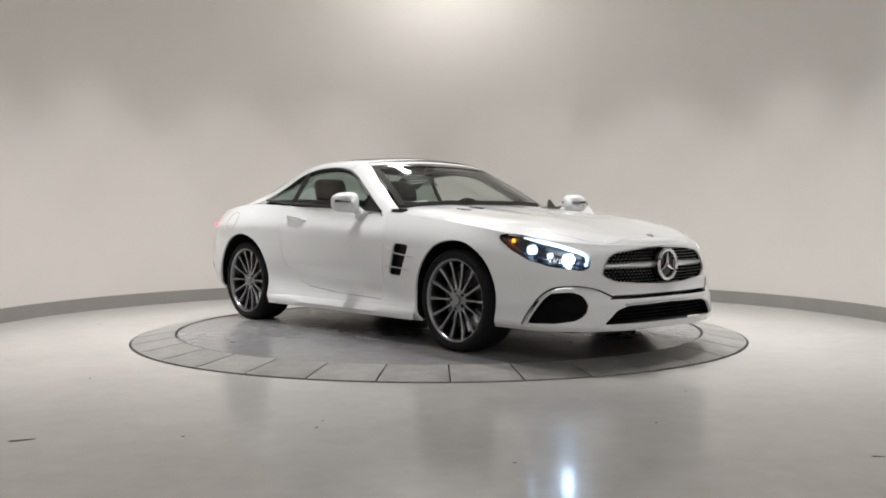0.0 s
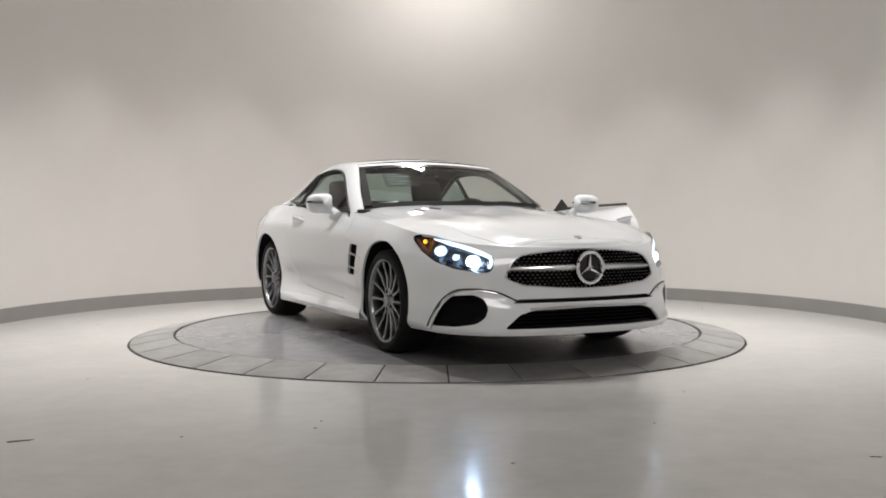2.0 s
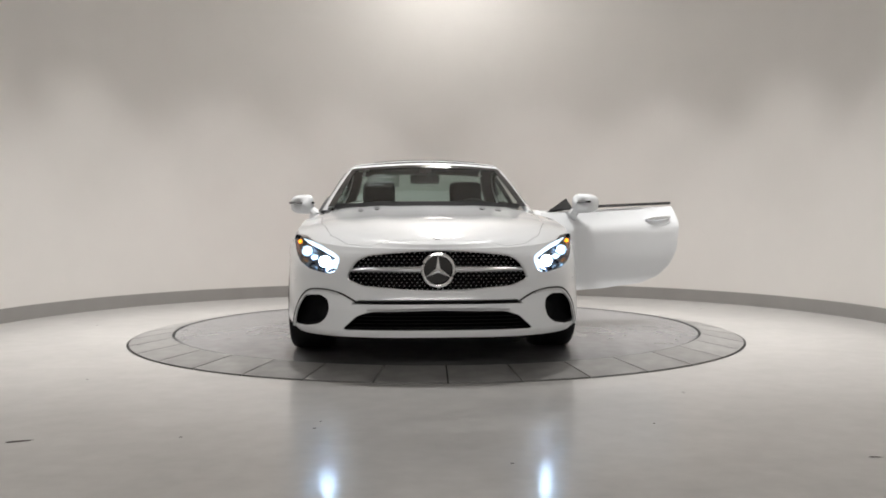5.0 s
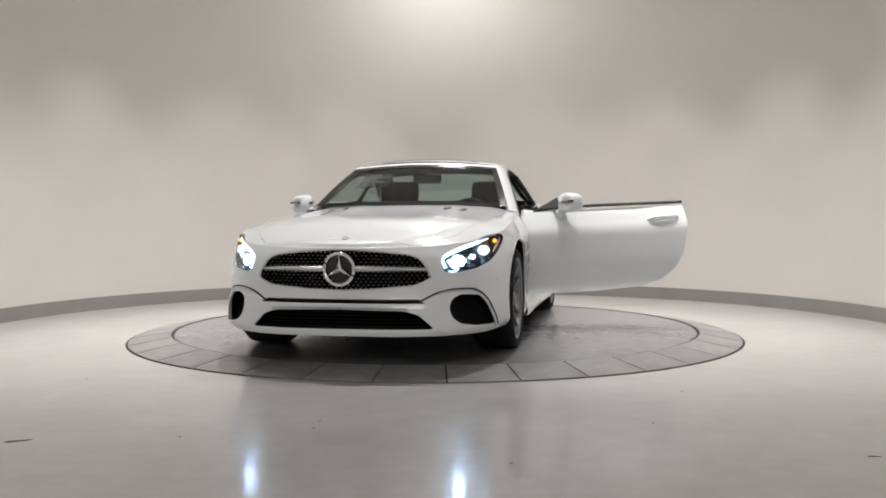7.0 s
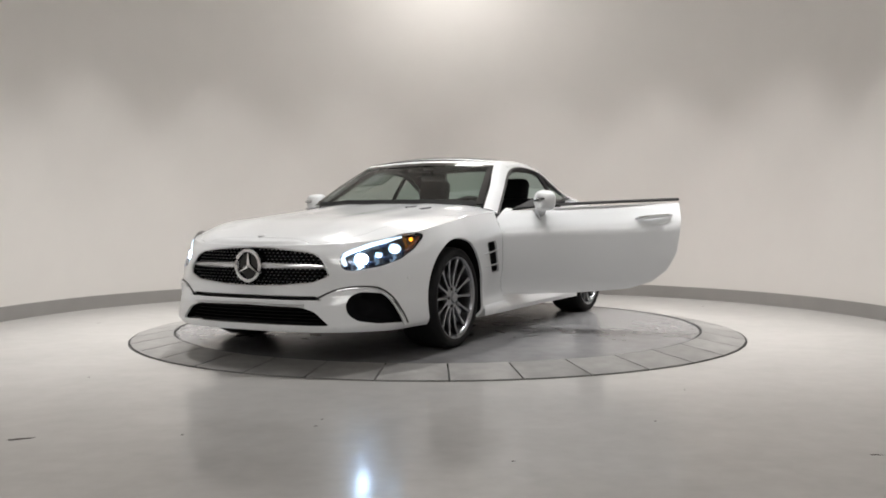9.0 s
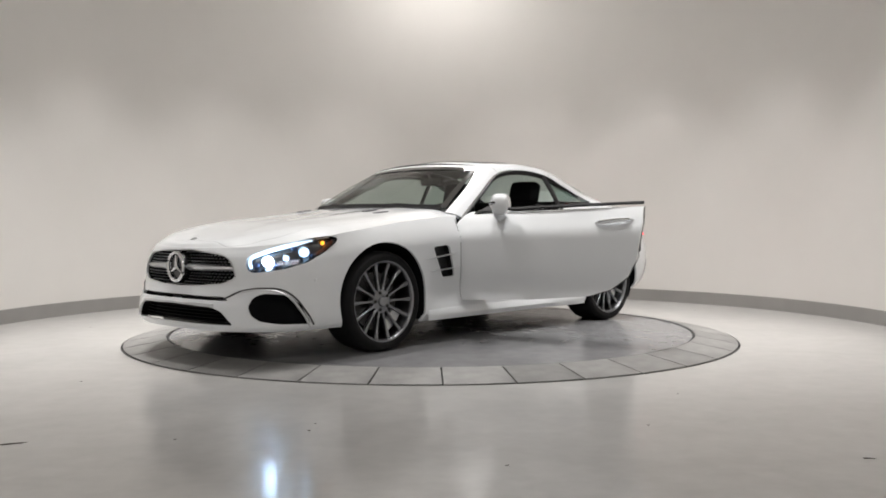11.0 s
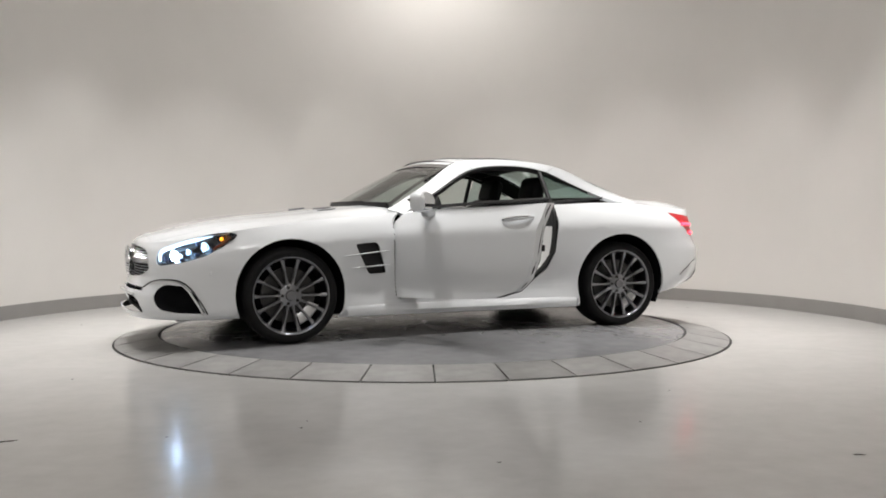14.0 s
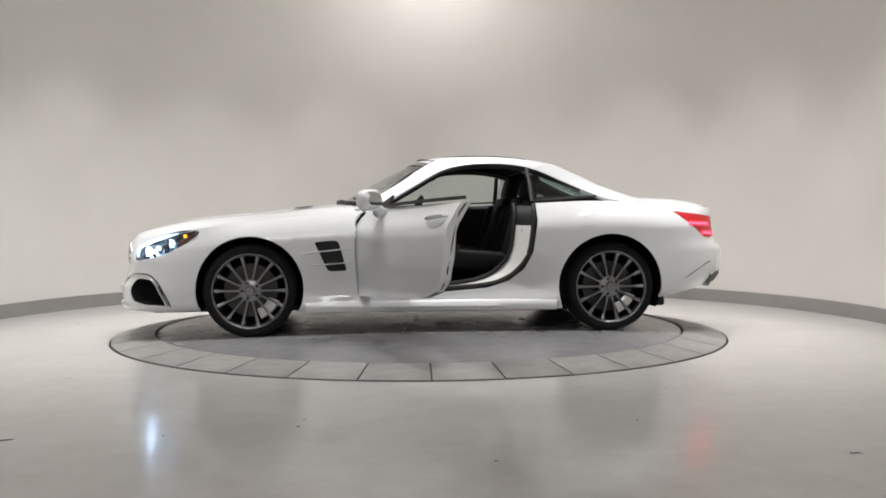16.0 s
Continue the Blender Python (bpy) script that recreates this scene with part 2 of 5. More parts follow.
def score(bm, poly, axes, where, tag, layer):
    """Cuts a convex outline, seen along the third axis, into the surface and marks the faces in it."""
    i, j = axes
    x0, x1 = min(p[0] for p in poly) - 0.03, max(p[0] for p in poly) + 0.03
    y0, y1 = min(p[1] for p in poly) - 0.03, max(p[1] for p in poly) + 0.03

    def near(f):
        if not where(f.calc_center_median()):
            return False
        a = [v.co[i] for v in f.verts]
        b = [v.co[j] for v in f.verts]
        return max(a) > x0 and min(a) < x1 and max(b) > y0 and min(b) < y1
    n = len(poly)
    faces = [f for f in bm.faces if near(f)]
    for k in range(n):
        a, b = poly[k - 1], poly[k]
        if math.dist(a, b) < 1e-4:
            continue
        no = [0, 0, 0]
        no[i], no[j] = b[1] - a[1], a[0] - b[0]
        co = [0, 0, 0]
        co[i], co[j] = a
        geom = set(faces)
        for f in faces:
            geom.update(f.edges)
            geom.update(f.verts)
        r = bmesh.ops.bisect_plane(bm, geom=list(geom), plane_co=co, plane_no=no, dist=1e-5)
        faces = [g for g in r["geom"] if isinstance(g, bmesh.types.BMFace)]
    for f in faces:
        c = f.calc_center_median()
        if f[layer] == 0 and inside((c[i], c[j]), poly):
            f[layer] = tag


def extract(bm, layer, tags):
    out = bm.copy()
    lay = out.faces.layers.int.get("tag")
    bmesh.ops.delete(out, geom=[f for f in out.faces if f[lay] not in tags], context="FACES")
    return out


def rim(bm, depth, gap=0.0, skip=None, along=None):
    """Turns the open edges of a panel inward, so that it has thickness; gap draws the edge back first."""
    bm.normal_update()
    edges = [e for e in bm.edges if e.is_boundary and not (skip and skip(e))]
    verts = {v for e in edges for v in e.verts}
    if gap:
        moves = {}
        for v in verts:
            c = sum((f.calc_center_median() for f in v.link_faces), Vector()) / len(v.link_faces)
            d = Vector()
            for e in v.link_edges:
                if e.is_boundary:
                    f = e.link_faces[0]
                    t = (e.verts[1].co - e.verts[0].co).normalized()
                    s = f.normal.cross(t)
                    if s.dot(f.calc_center_median() - e.verts[0].co) < 0:
                        s = -s
                    d += s
            if d.length > 1e-6:
                moves[v] = d.normalized() * gap
        for v, d in moves.items():
            v.co += d
    norms = {v: v.normal.copy() for v in verts}
    r = bmesh.ops.extrude_edge_only(bm, edges=edges)
    new_vs = [g for g in r["geom"] if isinstance(g, bmesh.types.BMVert)]
    for v in new_vs:
        for e in v.link_edges:
            o = e.other_vert(v)
            if o in norms:
                v.co = v.co + (along if along else -norms[o]) * depth
                break
    return bm


def both(bm):
    """Adds the mirror image across the car's middle plane."""
    r = bmesh.ops.duplicate(bm, geom=bm.verts[:] + bm.edges[:] + bm.faces[:])
    vs = [g for g in r["geom"] if isinstance(g, bmesh.types.BMVert)]
    fs = [g for g in r["geom"] if isinstance(g, bmesh.types.BMFace)]
    for v in vs:
        v.co.y = -v.co.y
    bmesh.ops.reverse_faces(bm, faces=fs)
    return bm

# ---- the booth ----
WALL_R = 3.85
WALL_T = 0.12


def booth_outline(r, n=72):
    """Half round at the back, straight towards the camera's side."""
    pts = [(r, -10.0)]
    pts += [(r * math.cos(math.pi * k / n), r * math.sin(math.pi * k / n)) for k in range(n + 1)]
    pts += [(-r, -10.0)]
    return pts


def strip_wall(name, r0, r1, z0, z1, mat, label, category, cove=0.0):
    bm = bmesh.new()
    a, b = booth_outline(r0), booth_outline(r1)
    rows = [[(x, y, z0) for x, y in a], [(x, y, z1) for x, y in a], [(x, y, z1) for x, y in b], [(x, y, z0) for x, y in b]]
    grid(bm, rows, close_u=True)
    bmesh.ops.recalc_face_normals(bm, faces=bm.faces[:])
    return tagged(part(name, bm, mat), label, category, kind="structure")


strip_wall("wall_round", WALL_R, WALL_R + WALL_T, FLOOR_Z, CEIL_Z, WALL, "warm white curved booth wall, matt paint", "wall")
strip_wall("baseboard", WALL_R - 0.012, WALL_R - 0.002, FLOOR_Z, FLOOR_Z + 0.127, BASE, "grey vinyl baseboard along the curved wall", "baseboard")
bm = bmesh.new()
box(bm, -WALL_R - WALL_T, WALL_R + WALL_T, -10.15, -10.0, FLOOR_Z, CEIL_Z)
tagged(part("wall_back", bm, WALL), "plain white wall behind the camera", "wall", kind="structure")
bm = bmesh.new()
box(bm, -4.2, 4.2, -10.2, 4.2, CEIL_Z, CEIL_Z + 0.1)
tagged(part("ceiling", bm, CEIL), "plain white ceiling over the booth", "ceiling", kind="structure")

# floor with a round pit for the turntable ring
bm = bmesh.new()
NR = 140
radii = [2.335, 2.5, 2.9, 3.4, 4.0]
rows = [[(r * math.cos(2 * math.pi * k / NR), r * math.sin(2 * math.pi * k / NR), FLOOR_Z) for k in range(NR)] for r in radii]
rows.insert(0, [(x, y, FLOOR_Z - 0.05) for x, y, _ in rows[0]])
outer = []
for k in range(NR):
    a = 2 * math.pi * k / NR
    c, s = math.cos(a), math.sin(a)
    f = min(4.2 / abs(c) if abs(c) > 1e-6 else 99, (4.2 if s > 0 else 10.2) / abs(s) if abs(s) > 1e-6 else 99)
    outer.append((c * f, s * f, FLOOR_Z))
rows.append(outer)
grid(bm, rows, close_v=True)
bmesh.ops.recalc_face_normals(bm, faces=bm.faces[:])
if sum(f.normal.z for f in bm.faces) < 0:
    bmesh.ops.reverse_faces(bm, faces=bm.faces[:])
tagged(part("floor", bm, FLOOR), "polished pale grey concrete floor, glossy", "floor", kind="structure")

# ring of slabs that slopes from the deck down to the floor
ring = tagged(new("turntable_ring"), "grey slab ring sloping round the car turntable", "turntable ring")
bm = bmesh.new()
grid(bm, [[(r * math.cos(2 * math.pi * k / NR), r * math.sin(2 * math.pi * k / NR), z) for k in range(NR)] for r, z in ((2.34, FLOOR_Z - 0.008), (2.0, -0.014), (2.0, -0.12))], close_v=True)
bmesh.ops.recalc_face_normals(bm, faces=bm.faces[:])
part("bed", bm, GAP, ring)

N_SLAB = 35
slab_me = None
for k in range(N_SLAB):
    if slab_me is None:
        bm = bmesh.new()
        half = math.pi / N_SLAB - 0.0022
        steps = 4
        top = []
        for r, z in ((2.017, 0.004), (2.318, FLOOR_Z + 0.006)):
            top.append([(r * math.cos(half * (2 * j / steps - 1)), r * math.sin(half * (2 * j / steps - 1)), z) for j in range(steps + 1)])
        vs = grid(bm, top)
        bmesh.ops.recalc_face_normals(bm, faces=bm.faces[:])
        if bm.faces[:][0].normal.z < 0:
            bmesh.ops.reverse_faces(bm, faces=bm.faces[:])
        r_ = bmesh.ops.extrude_edge_only(bm, edges=[e for e in bm.edges if e.is_boundary])
        for v in [g for g in r_["geom"] if isinstance(g, bmesh.types.BMVert)]:
            v.co.z -= 0.03
        ob = part("slab", bm, TILE, ring, sharp=30)
        slab_me = ob.data
    else:
        ob = new("slab", slab_me)
        ob.parent = ring
    ob.matrix_basis = pose(0, 0, 0, 0, 0, -88.2 + 360 / N_SLAB * (k + 0.5))

# turning deck: slightly crowned plate, a thin dark ring standing in for its edge groove
deck = tagged(new("turntable_deck"), "smooth grey round turntable deck under the car", "turntable")
bm = bmesh.new()
rows = [[(r * math.cos(2 * math.pi * k / NR), r * math.sin(2 * math.pi * k / NR), z) for k in range(NR)] for r, z in [(1.996, -0.1), (1.996, -0.002), (1.993, 0.0)] + [(q, 0.048 * (1 - (q / 2) ** 2)) for q in (1.9, 1.8, 1.7, 1.6, 1.5, 1.4, 1.2, 1.0, 0.8, 0.5, 0.2)]]
vs = grid(bm, rows, close_v=True)
bm.faces.new(vs[-1])
bmesh.ops.recalc_face_normals(bm, faces=bm.faces[:])
part("deck_plate", bm, DISC, deck, sharp=30)
bm = bmesh.new()
rows = [[(r * math.cos(2 * math.pi * k / NR), r * math.sin(2 * math.pi * k / NR), z) for k in range(NR)] for r, z in ((1.999, -0.1), (1.999, -0.001), (2.001, 0.001), (2.012, 0.001), (2.014, -0.001), (2.014, -0.1))]
grid(bm, rows, close_v=True)
bmesh.ops.recalc_face_normals(bm, faces=bm.faces[:])
part("edge_ring", bm, GAP, deck, "dark ring standing in for the edge groove", sharp=30)

# ---- the car: x forward, y to its left, origin on the deck between the axles ----
car = tagged(new("sports_car"), "pearl white two-seat sports coupe with open driver door", "car")
AXLE = 1.287

nose_x = curve([(0.15, 2.20), (0.20, 2.265), (0.24, 2.28), (0.34, 2.27), (0.42, 2.235), (0.47, 2.225), (0.56, 2.230), (0.64, 2.218), (0.69, 2.195), (0.75, 2.17)])
tail_x = curve([(0.2, -2.10), (0.30, -2.22), (0.40, -2.33), (0.50, -2.36), (0.60, -2.355), (0.68, -2.30), (0.80, -2.27), (0.90, -2.28), (0.96, -2.29)])
half_w = curve([(1.15, 0.925), (0.85, 0.905), (0.5, 0.888), (0.0, 0.884), (-0.5, 0.890), (-0.8, 0.905), (-1.25, 0.934)])
sill_z = curve([(2.25, 0.195), (1.9, 0.195), (1.65, 0.205), (0.9, 0.185), (0.0, 0.185), (-0.9, 0.190), (-1.6, 0.245), (-2.0, 0.30), (-2.2, 0.34), (-2.36, 0.36)])
shoulder_z = curve([(2.235, 0.690), (2.1, 0.705), (1.9, 0.738), (1.66, 0.785), (1.29, 0.828), (0.85, 0.865), (0.5, 0.890), (0.0, 0.915), (-0.7, 0.945), (-1.2, 0.965), (-1.5, 0.955), (-1.775, 0.93), (-2.1, 0.915), (-2.36, 0.92)])
middle_z = curve([(2.2, 0.705), (2.12, 0.742), (2.05, 0.765), (1.92, 0.800), (1.72, 0.843), (1.51, 0.868), (1.3, 0.886), (1.09, 0.906), (0.71, 0.945), (0.5, 0.960), (-0.5, 0.975), (-1.2, 0.985), (-1.47, 1.0), (-1.56, 1.008), (-1.79, 1.0), (-2.03, 0.972), (-2.2, 0.936), (-2.36, 0.925)])
tumble = curve([(2.2, 0.015), (1.66, 0.03), (1.3, 0.075), (0.5, 0.085), (-0.7, 0.095), (-1.3, 0.13), (-1.8, 0.13), (-2.3, 0.06)])
XA, XB = 1.15, -1.25
PR = 2.65
# squareness of the nose in plan, by height
nose_p = curve([(0.15, 2.95), (0.42, 2.95), (0.52, 2.85), (0.62, 2.65), (0.75, 2.45), (0.9, 2.4)])


def flank(v, x):
    """How far the side leans in at height v (0 sill, 1 shoulder)."""
    o = -tumble(x) * max(0.0, (v - 0.76) / 0.24) ** 1.5
    o -= 0.035 * max(0.0, 1 - v / 0.10) ** 2
    if -1.05 < x < 0.62:
        o -= 0.008 * min(1.0, max(0.0, (v - 0.835) / 0.03)) * min(1, (0.62 - x) / 0.15, (x + 1.05) / 0.25)
    if -1.0 < x < 1.0:
        edge = min(1, (1.0 - abs(x)) / 0.25)
        o += edge * (0.018 * math.exp(-((v - 0.07) / 0.06) ** 2) - 0.021 * math.exp(-((v - 0.28) / 0.13) ** 2))
    return o


def bonnet(x, y):
    """Height of the upper skin."""
    z = middle_z(x) - 0.035 * (y / 0.8) ** 2
    if 0.5 < x < 2.0:
        k = math.sin(math.pi * (x - 0.5) / 1.5) ** 0.5
        z += k * 0.010 * math.exp(-((abs(y) - 0.36) / 0.06) ** 2)
    return z


def body_point(col, v, w):
    """col: ('f', angle) round the nose, ('s', x) along the side, ('r', angle) round the tail."""
    kind, a = col

    def plan(z):
        if kind == "f":
            return XA + (nose_x(z) - XA) * max(0, math.cos(a)) ** (2 / nose_p(z)), half_w(XA) * max(0, math.sin(a)) ** (2 / nose_p(z))
        if kind == "r":
            return XB + (tail_x(z) - XB) * max(0, math.cos(a)) ** (2 / PR), half_w(XB) * max(0, math.sin(a)) ** (2 / PR)
        return a, half_w(a)
    x, y = plan(0.5)
    z0, z1 = sill_z(x), shoulder_z(x)
    z = z0 + v * (z1 - z0)
    x, y = plan(z)
    y *= (half_w(x) + flank(v, x)) / half_w(x)
    if w >= 1:
        return (x, y, z)
    e = 1 - w
    k = 1 - 0.035 * e ** 0.7
    if kind == "f":
        x = XA + (x - XA) * k
    elif kind == "r":
        x = XB + (x - XB) * k
    y *= w
    b = math.sin(math.pi / 2 * min(1, e / 0.30)) if e < 0.30 else 1.0
    return (x, y, z1 + (bonnet(x, y) - z1) * b)


cols = [("f", math.pi / 2 * i / 44) for i in range(44)]
cols += [("s", XA + (XB - XA) * i / 70) for i in range(71)]
cols += [("r", math.pi / 2 * (1 - i / 34)) for i in range(1, 35)]
levels = [(i / 26, 1.0) for i in range(27)] + [(1.0, w) for w in (0.985, 0.965, 0.94, 0.91, 0.87, 0.82, 0.76, 0.69, 0.6, 0.5, 0.4, 0.3, 0.2, 0.1, 0.0)]
shell = bmesh.new()
grid(shell, [[body_point(c, v, w) for v, w in levels] for c in cols])
both(shell)
bmesh.ops.remove_doubles(shell, verts=shell.verts[:], dist=0.0006)
bmesh.ops.recalc_face_normals(shell, faces=shell.faces[:])
tagl = shell.faces.layers.int.new("tag")

# outlines of openings and panels
ARCHES = ((1.288, 0.352, 0.370), (-1.277, 0.343, 0.384))   # centre x, centre z, radius
GRILLE_HALF = [(0.15, 0.679), (0.246, 0.672), (0.40, 0.657), (0.455, 0.634), (0.49, 0.594), (0.525, 0.516), (0.43, 0.476), (0.19, 0.456)]
GRILLE = [(0.0, 0.682)] + GRILLE_HALF + [(0.0, 0.449)] + [(-a, b) for a, b in reversed(GRILLE_HALF)]
# seen from 40 degrees off the nose: distance across, height
HEADLAMP = [(-0.920, 0.640), (-0.928, 0.600), (-0.912, 0.558), (-0.868, 0.546), (-0.69, 0.570), (-0.56, 0.610), (-0.47, 0.666), (-0.405, 0.732), (-0.405, 0.755), (-0.45, 0.766), (-0.54, 0.756), (-0.64, 0.732), (-0.765, 0.700), (-0.865, 0.665)]
SIDE_INTAKE = [(0.616, 0.350), (0.634, 0.298), (0.676, 0.262), (0.76, 0.243), (0.846, 0.240), (0.816, 0.365), (0.764, 0.418), (0.672, 0.427), (0.627, 0.402)]
CHIN_INTAKE = [(-0.38, 0.340), (-0.46, 0.316), (-0.545, 0.236), (0.545, 0.236), (0.46, 0.316), (0.38, 0.340), (0.0, 0.347)]
CHIN_SLOT = [(-0.45, 0.404), (-0.49, 0.380), (0.49, 0.380), (0.45, 0.404)]
DOOR = [(0.535, 0.300), (0.555, 0.60), (0.550, 0.83), (0.49, 0.905), (0.40, 0.955), (0.34, 1.10), (-0.735, 1.10), (-0.745, 0.84), (-0.71, 0.60), (-0.645, 0.475), (-0.54, 0.395), (-0.38, 0.345), (0.0, 0.315)]
VENT = [(0.845, 0.678), (0.70, 0.690), (0.675, 0.675), (0.618, 0.475), (0.735, 0.470), (0.755, 0.485)]
TAILLAMP = [(-1.775, 0.890), (-1.95, 0.872), (-2.20, 0.845), (-2.26, 0.70), (-2.055, 0.690)]


def circle(cx, cz, r, n=40):
    return [(cx + r * math.cos(2 * math.pi * k / n), cz + r * math.sin(2 * math.pi * k / n)) for k in range(n)]


def mirrored(poly):
    return [(-a, b) for a, b in reversed(poly)]


left = lambda c: c.y > 0.45
right = lambda c: c.y < -0.45
front = lambda c: c.x > 1.45 and c.z < 0.79
for side in (left, right):
    for ax, az, ar in ARCHES:
        score(shell, circle(ax, az, ar), (0, 2), side, 1, tagl)
score(shell, rounded(GRILLE, 0.03), (1, 2), front, 2, tagl)
for turn, poly, tag in ((-40, HEADLAMP, 3), (40, mirrored(HEADLAMP), 4)):
    bmesh.ops.transform(shell, matrix=pose(0, 0, 0, 0, 0, turn), verts=shell.verts[:])
    score(shell, rounded(poly, 0.02), (1, 2), lambda c: c.x > 1.6 and c.z < 0.80, tag, tagl)
    bmesh.ops.transform(shell, matrix=pose(0, 0, 0, 0, 0, -turn), verts=shell.verts[:])
score(shell, rounded(SIDE_INTAKE, 0.02), (1, 2), front, 5, tagl)
score(shell, rounded(mirrored(SIDE_INTAKE), 0.02), (1, 2), front, 5, tagl)
score(shell, rounded(CHIN_INTAKE, 0.025), (1, 2), front, 5, tagl)
score(shell, rounded(CHIN_SLOT, 0.008), (1, 2), front, 5, tagl)
# cockpit opening and the cut under the bonnet's rear edge
COCKPIT = [(0.605, 0.0), (0.585, 0.33), (0.53, 0.58), (0.49, 0.68), (0.44, 0.735), (-0.90, 0.765), (-1.18, 0.68)]
COCKPIT = COCKPIT + [(a, -b) for a, b in reversed(COCKPIT[1:])]
score(shell, rounded(COCKPIT, 0.06), (0, 1), lambda c: c.z > 0.86 and -1.3 < c.x < 0.8, 10, tagl)
doorzone = lambda c: c.y > 0.55
score(shell, rounded(DOOR, 0.02), (0, 2), doorzone, 6, tagl)
score(shell, rounded(DOOR, 0.02), (0, 2), lambda c: c.y < -0.55, 7, tagl)
score(shell, rounded(VENT, 0.02), (0, 2), left, 5, tagl)
score(shell, rounded(VENT, 0.02), (0, 2), right, 5, tagl)
score(shell, rounded(TAILLAMP, 0.02), (0, 2), lambda c: c.y > 0.3, 8, tagl)
score(shell, rounded(TAILLAMP, 0.02), (0, 2), lambda c: c.y < -0.3, 9, tagl)
BONNET = [(2.135, 0.40), (2.06, 0.52), (1.90, 0.62), (1.55, 0.70), (1.0, 0.735), (0.61, 0.735), (0.675, 0.40), (0.69, 0.0)]
BONNET = BONNET + [(a, -b) for a, b in reversed(BONNET[:-1])]
score(shell, rounded(BONNET, 0.03), (0, 1), lambda c: c.z > 0.70 and c.x > 0.5, 11, tagl)
BOOT = [(-1.50, 0.60), (-1.60, 0.66), (-2.05, 0.62), (-2.24, 0.45), (-2.24, -0.45), (-2.05, -0.62), (-1.60, -0.66), (-1.50, -0.60)]
score(shell, rounded(BOOT, 0.04), (0, 1), lambda c: c.z > 0.88 and c.x < -1.3, 12, tagl)

body = extract(shell, tagl, {0})
rim(body, 0.014)
part("body", body, PAINT, car, sharp=28)
part("bonnet", rim(extract(shell, tagl, {11}), 0.025, 0.0022), PAINT, car, sharp=28)
part("boot_lid", rim(extract(shell, tagl, {12}), 0.025, 0.0022), PAINT, car, sharp=28)
right_door = part("door", rim(extract(shell, tagl, {7}), 0.03, 0.0028), PAINT, car, "closed white passenger door", sharp=28)

# driver door, swung open on its front hinge
HINGE = Vector((0.52, 0.845, 0.0))
left_door = extract(shell, tagl, {6})
rim(left_door, 0.075, 0.0028, along=Vector((0, -1, 0)))
bmesh.ops.translate(left_door, vec=-HINGE, verts=left_door.verts[:])
driver_door = part("door", left_door, PAINT, car, "white driver door standing wide open", sharp=28)
driver_door.matrix_basis = pose(*HINGE, 0, 0, -66.0)

WHEEL_Z = 0.342


def wheel(name, x, y, side):
    """Wheel on its axle; side +1 faces the car's left."""
    e = new(name)
    e.parent = car
    e.matrix_basis = pose(x, y, WHEEL_Z) @ (pose(0, 0, 0) if side > 0 else pose(0, 0, 0, 0, 0, 180))
    return e


R_T, R_R = 0.323, 0.258
tyre_profile = [(R_R - 0.012, 0.0), (R_R, 0.012), (R_R + 0.012, 0.016), (R_R + 0.035, 0.021), (R_T - 0.022, 0.016), (R_T - 0.007, 0.002), (R_T - 0.001, -0.025), (R_T, -0.06), (R_T, -0.19), (R_T - 0.004, -0.225), (R_T - 0.02, -0.25), (R_R, -0.25)]
wheels = []
for nm, wx, wy, s in (("wheel", AXLE, 0.885, 1), ("wheel", AXLE, -0.885, -1), ("wheel", -AXLE, 0.868, 1), ("wheel", -AXLE, -0.868, -1)):
    wheels.append(wheel(nm, wx, wy, s))
bm = bmesh.new()
lathe(bm, tyre_profile, 72)
bmesh.ops.recalc_face_normals(bm, faces=bm.faces[:])
tyre = part("tyre", bm, RUBBER, wheels[0], sharp=60)
bm = bmesh.new()
lathe(bm, [(R_R - 0.012, -0.24), (R_R - 0.016, -0.02), (R_R - 0.010, 0.004), (R_R - 0.002, 0.012), (R_R + 0.004, 0.013), (R_R + 0.006, 0.004)], 72)
bmesh.ops.recalc_face_normals(bm, faces=bm.faces[:])
rimo = part("rim", bm, ALLOY, wheels[0], sharp=50)
bm = bmesh.new()
lathe(bm, [(0.0, 0.0), (0.03, 0.001), (0.034, -0.004), (0.036, -0.012), (0.060, -0.016), (0.075, -0.022), (0.078, -0.06)], 40)
bmesh.ops.recalc_face_normals(bm, faces=bm.faces[:])
hub = part("hub", bm, ALLOY, wheels[0], sharp=40)
bm = bmesh.new()
lathe(bm, [(0.05, -0.085), (0.185, -0.085), (0.185, -0.11), (0.05, -0.11)], 56)
bmesh.ops.recalc_face_normals(bm, faces=bm.faces[:])
brake = part("brake_disc", bm, STEEL, wheels[0], sharp=40)
bm = bmesh.new()
lathe(bm, [(0.0, -0.15), (0.25, -0.15)], 40)
well = part("wheel_backing", bm, VOID, wheels[0])
bm = bmesh.new()
arc = [radians(200 + 50 * k / 8) for k in range(9)]
grid(bm, [[(r * math.cos(a), h, r * math.sin(a)) for r, h in ((0.135, -0.07), (0.135, -0.055), (0.150, -0.045), (0.205, -0.045), (0.215, -0.055), (0.215, -0.07))] for a in arc])
bmesh.ops.recalc_face_normals(bm, faces=bm.faces[:])
caliper = part("brake_caliper", bm, SATIN, wheels[0], "grey brake caliper", sharp=40)
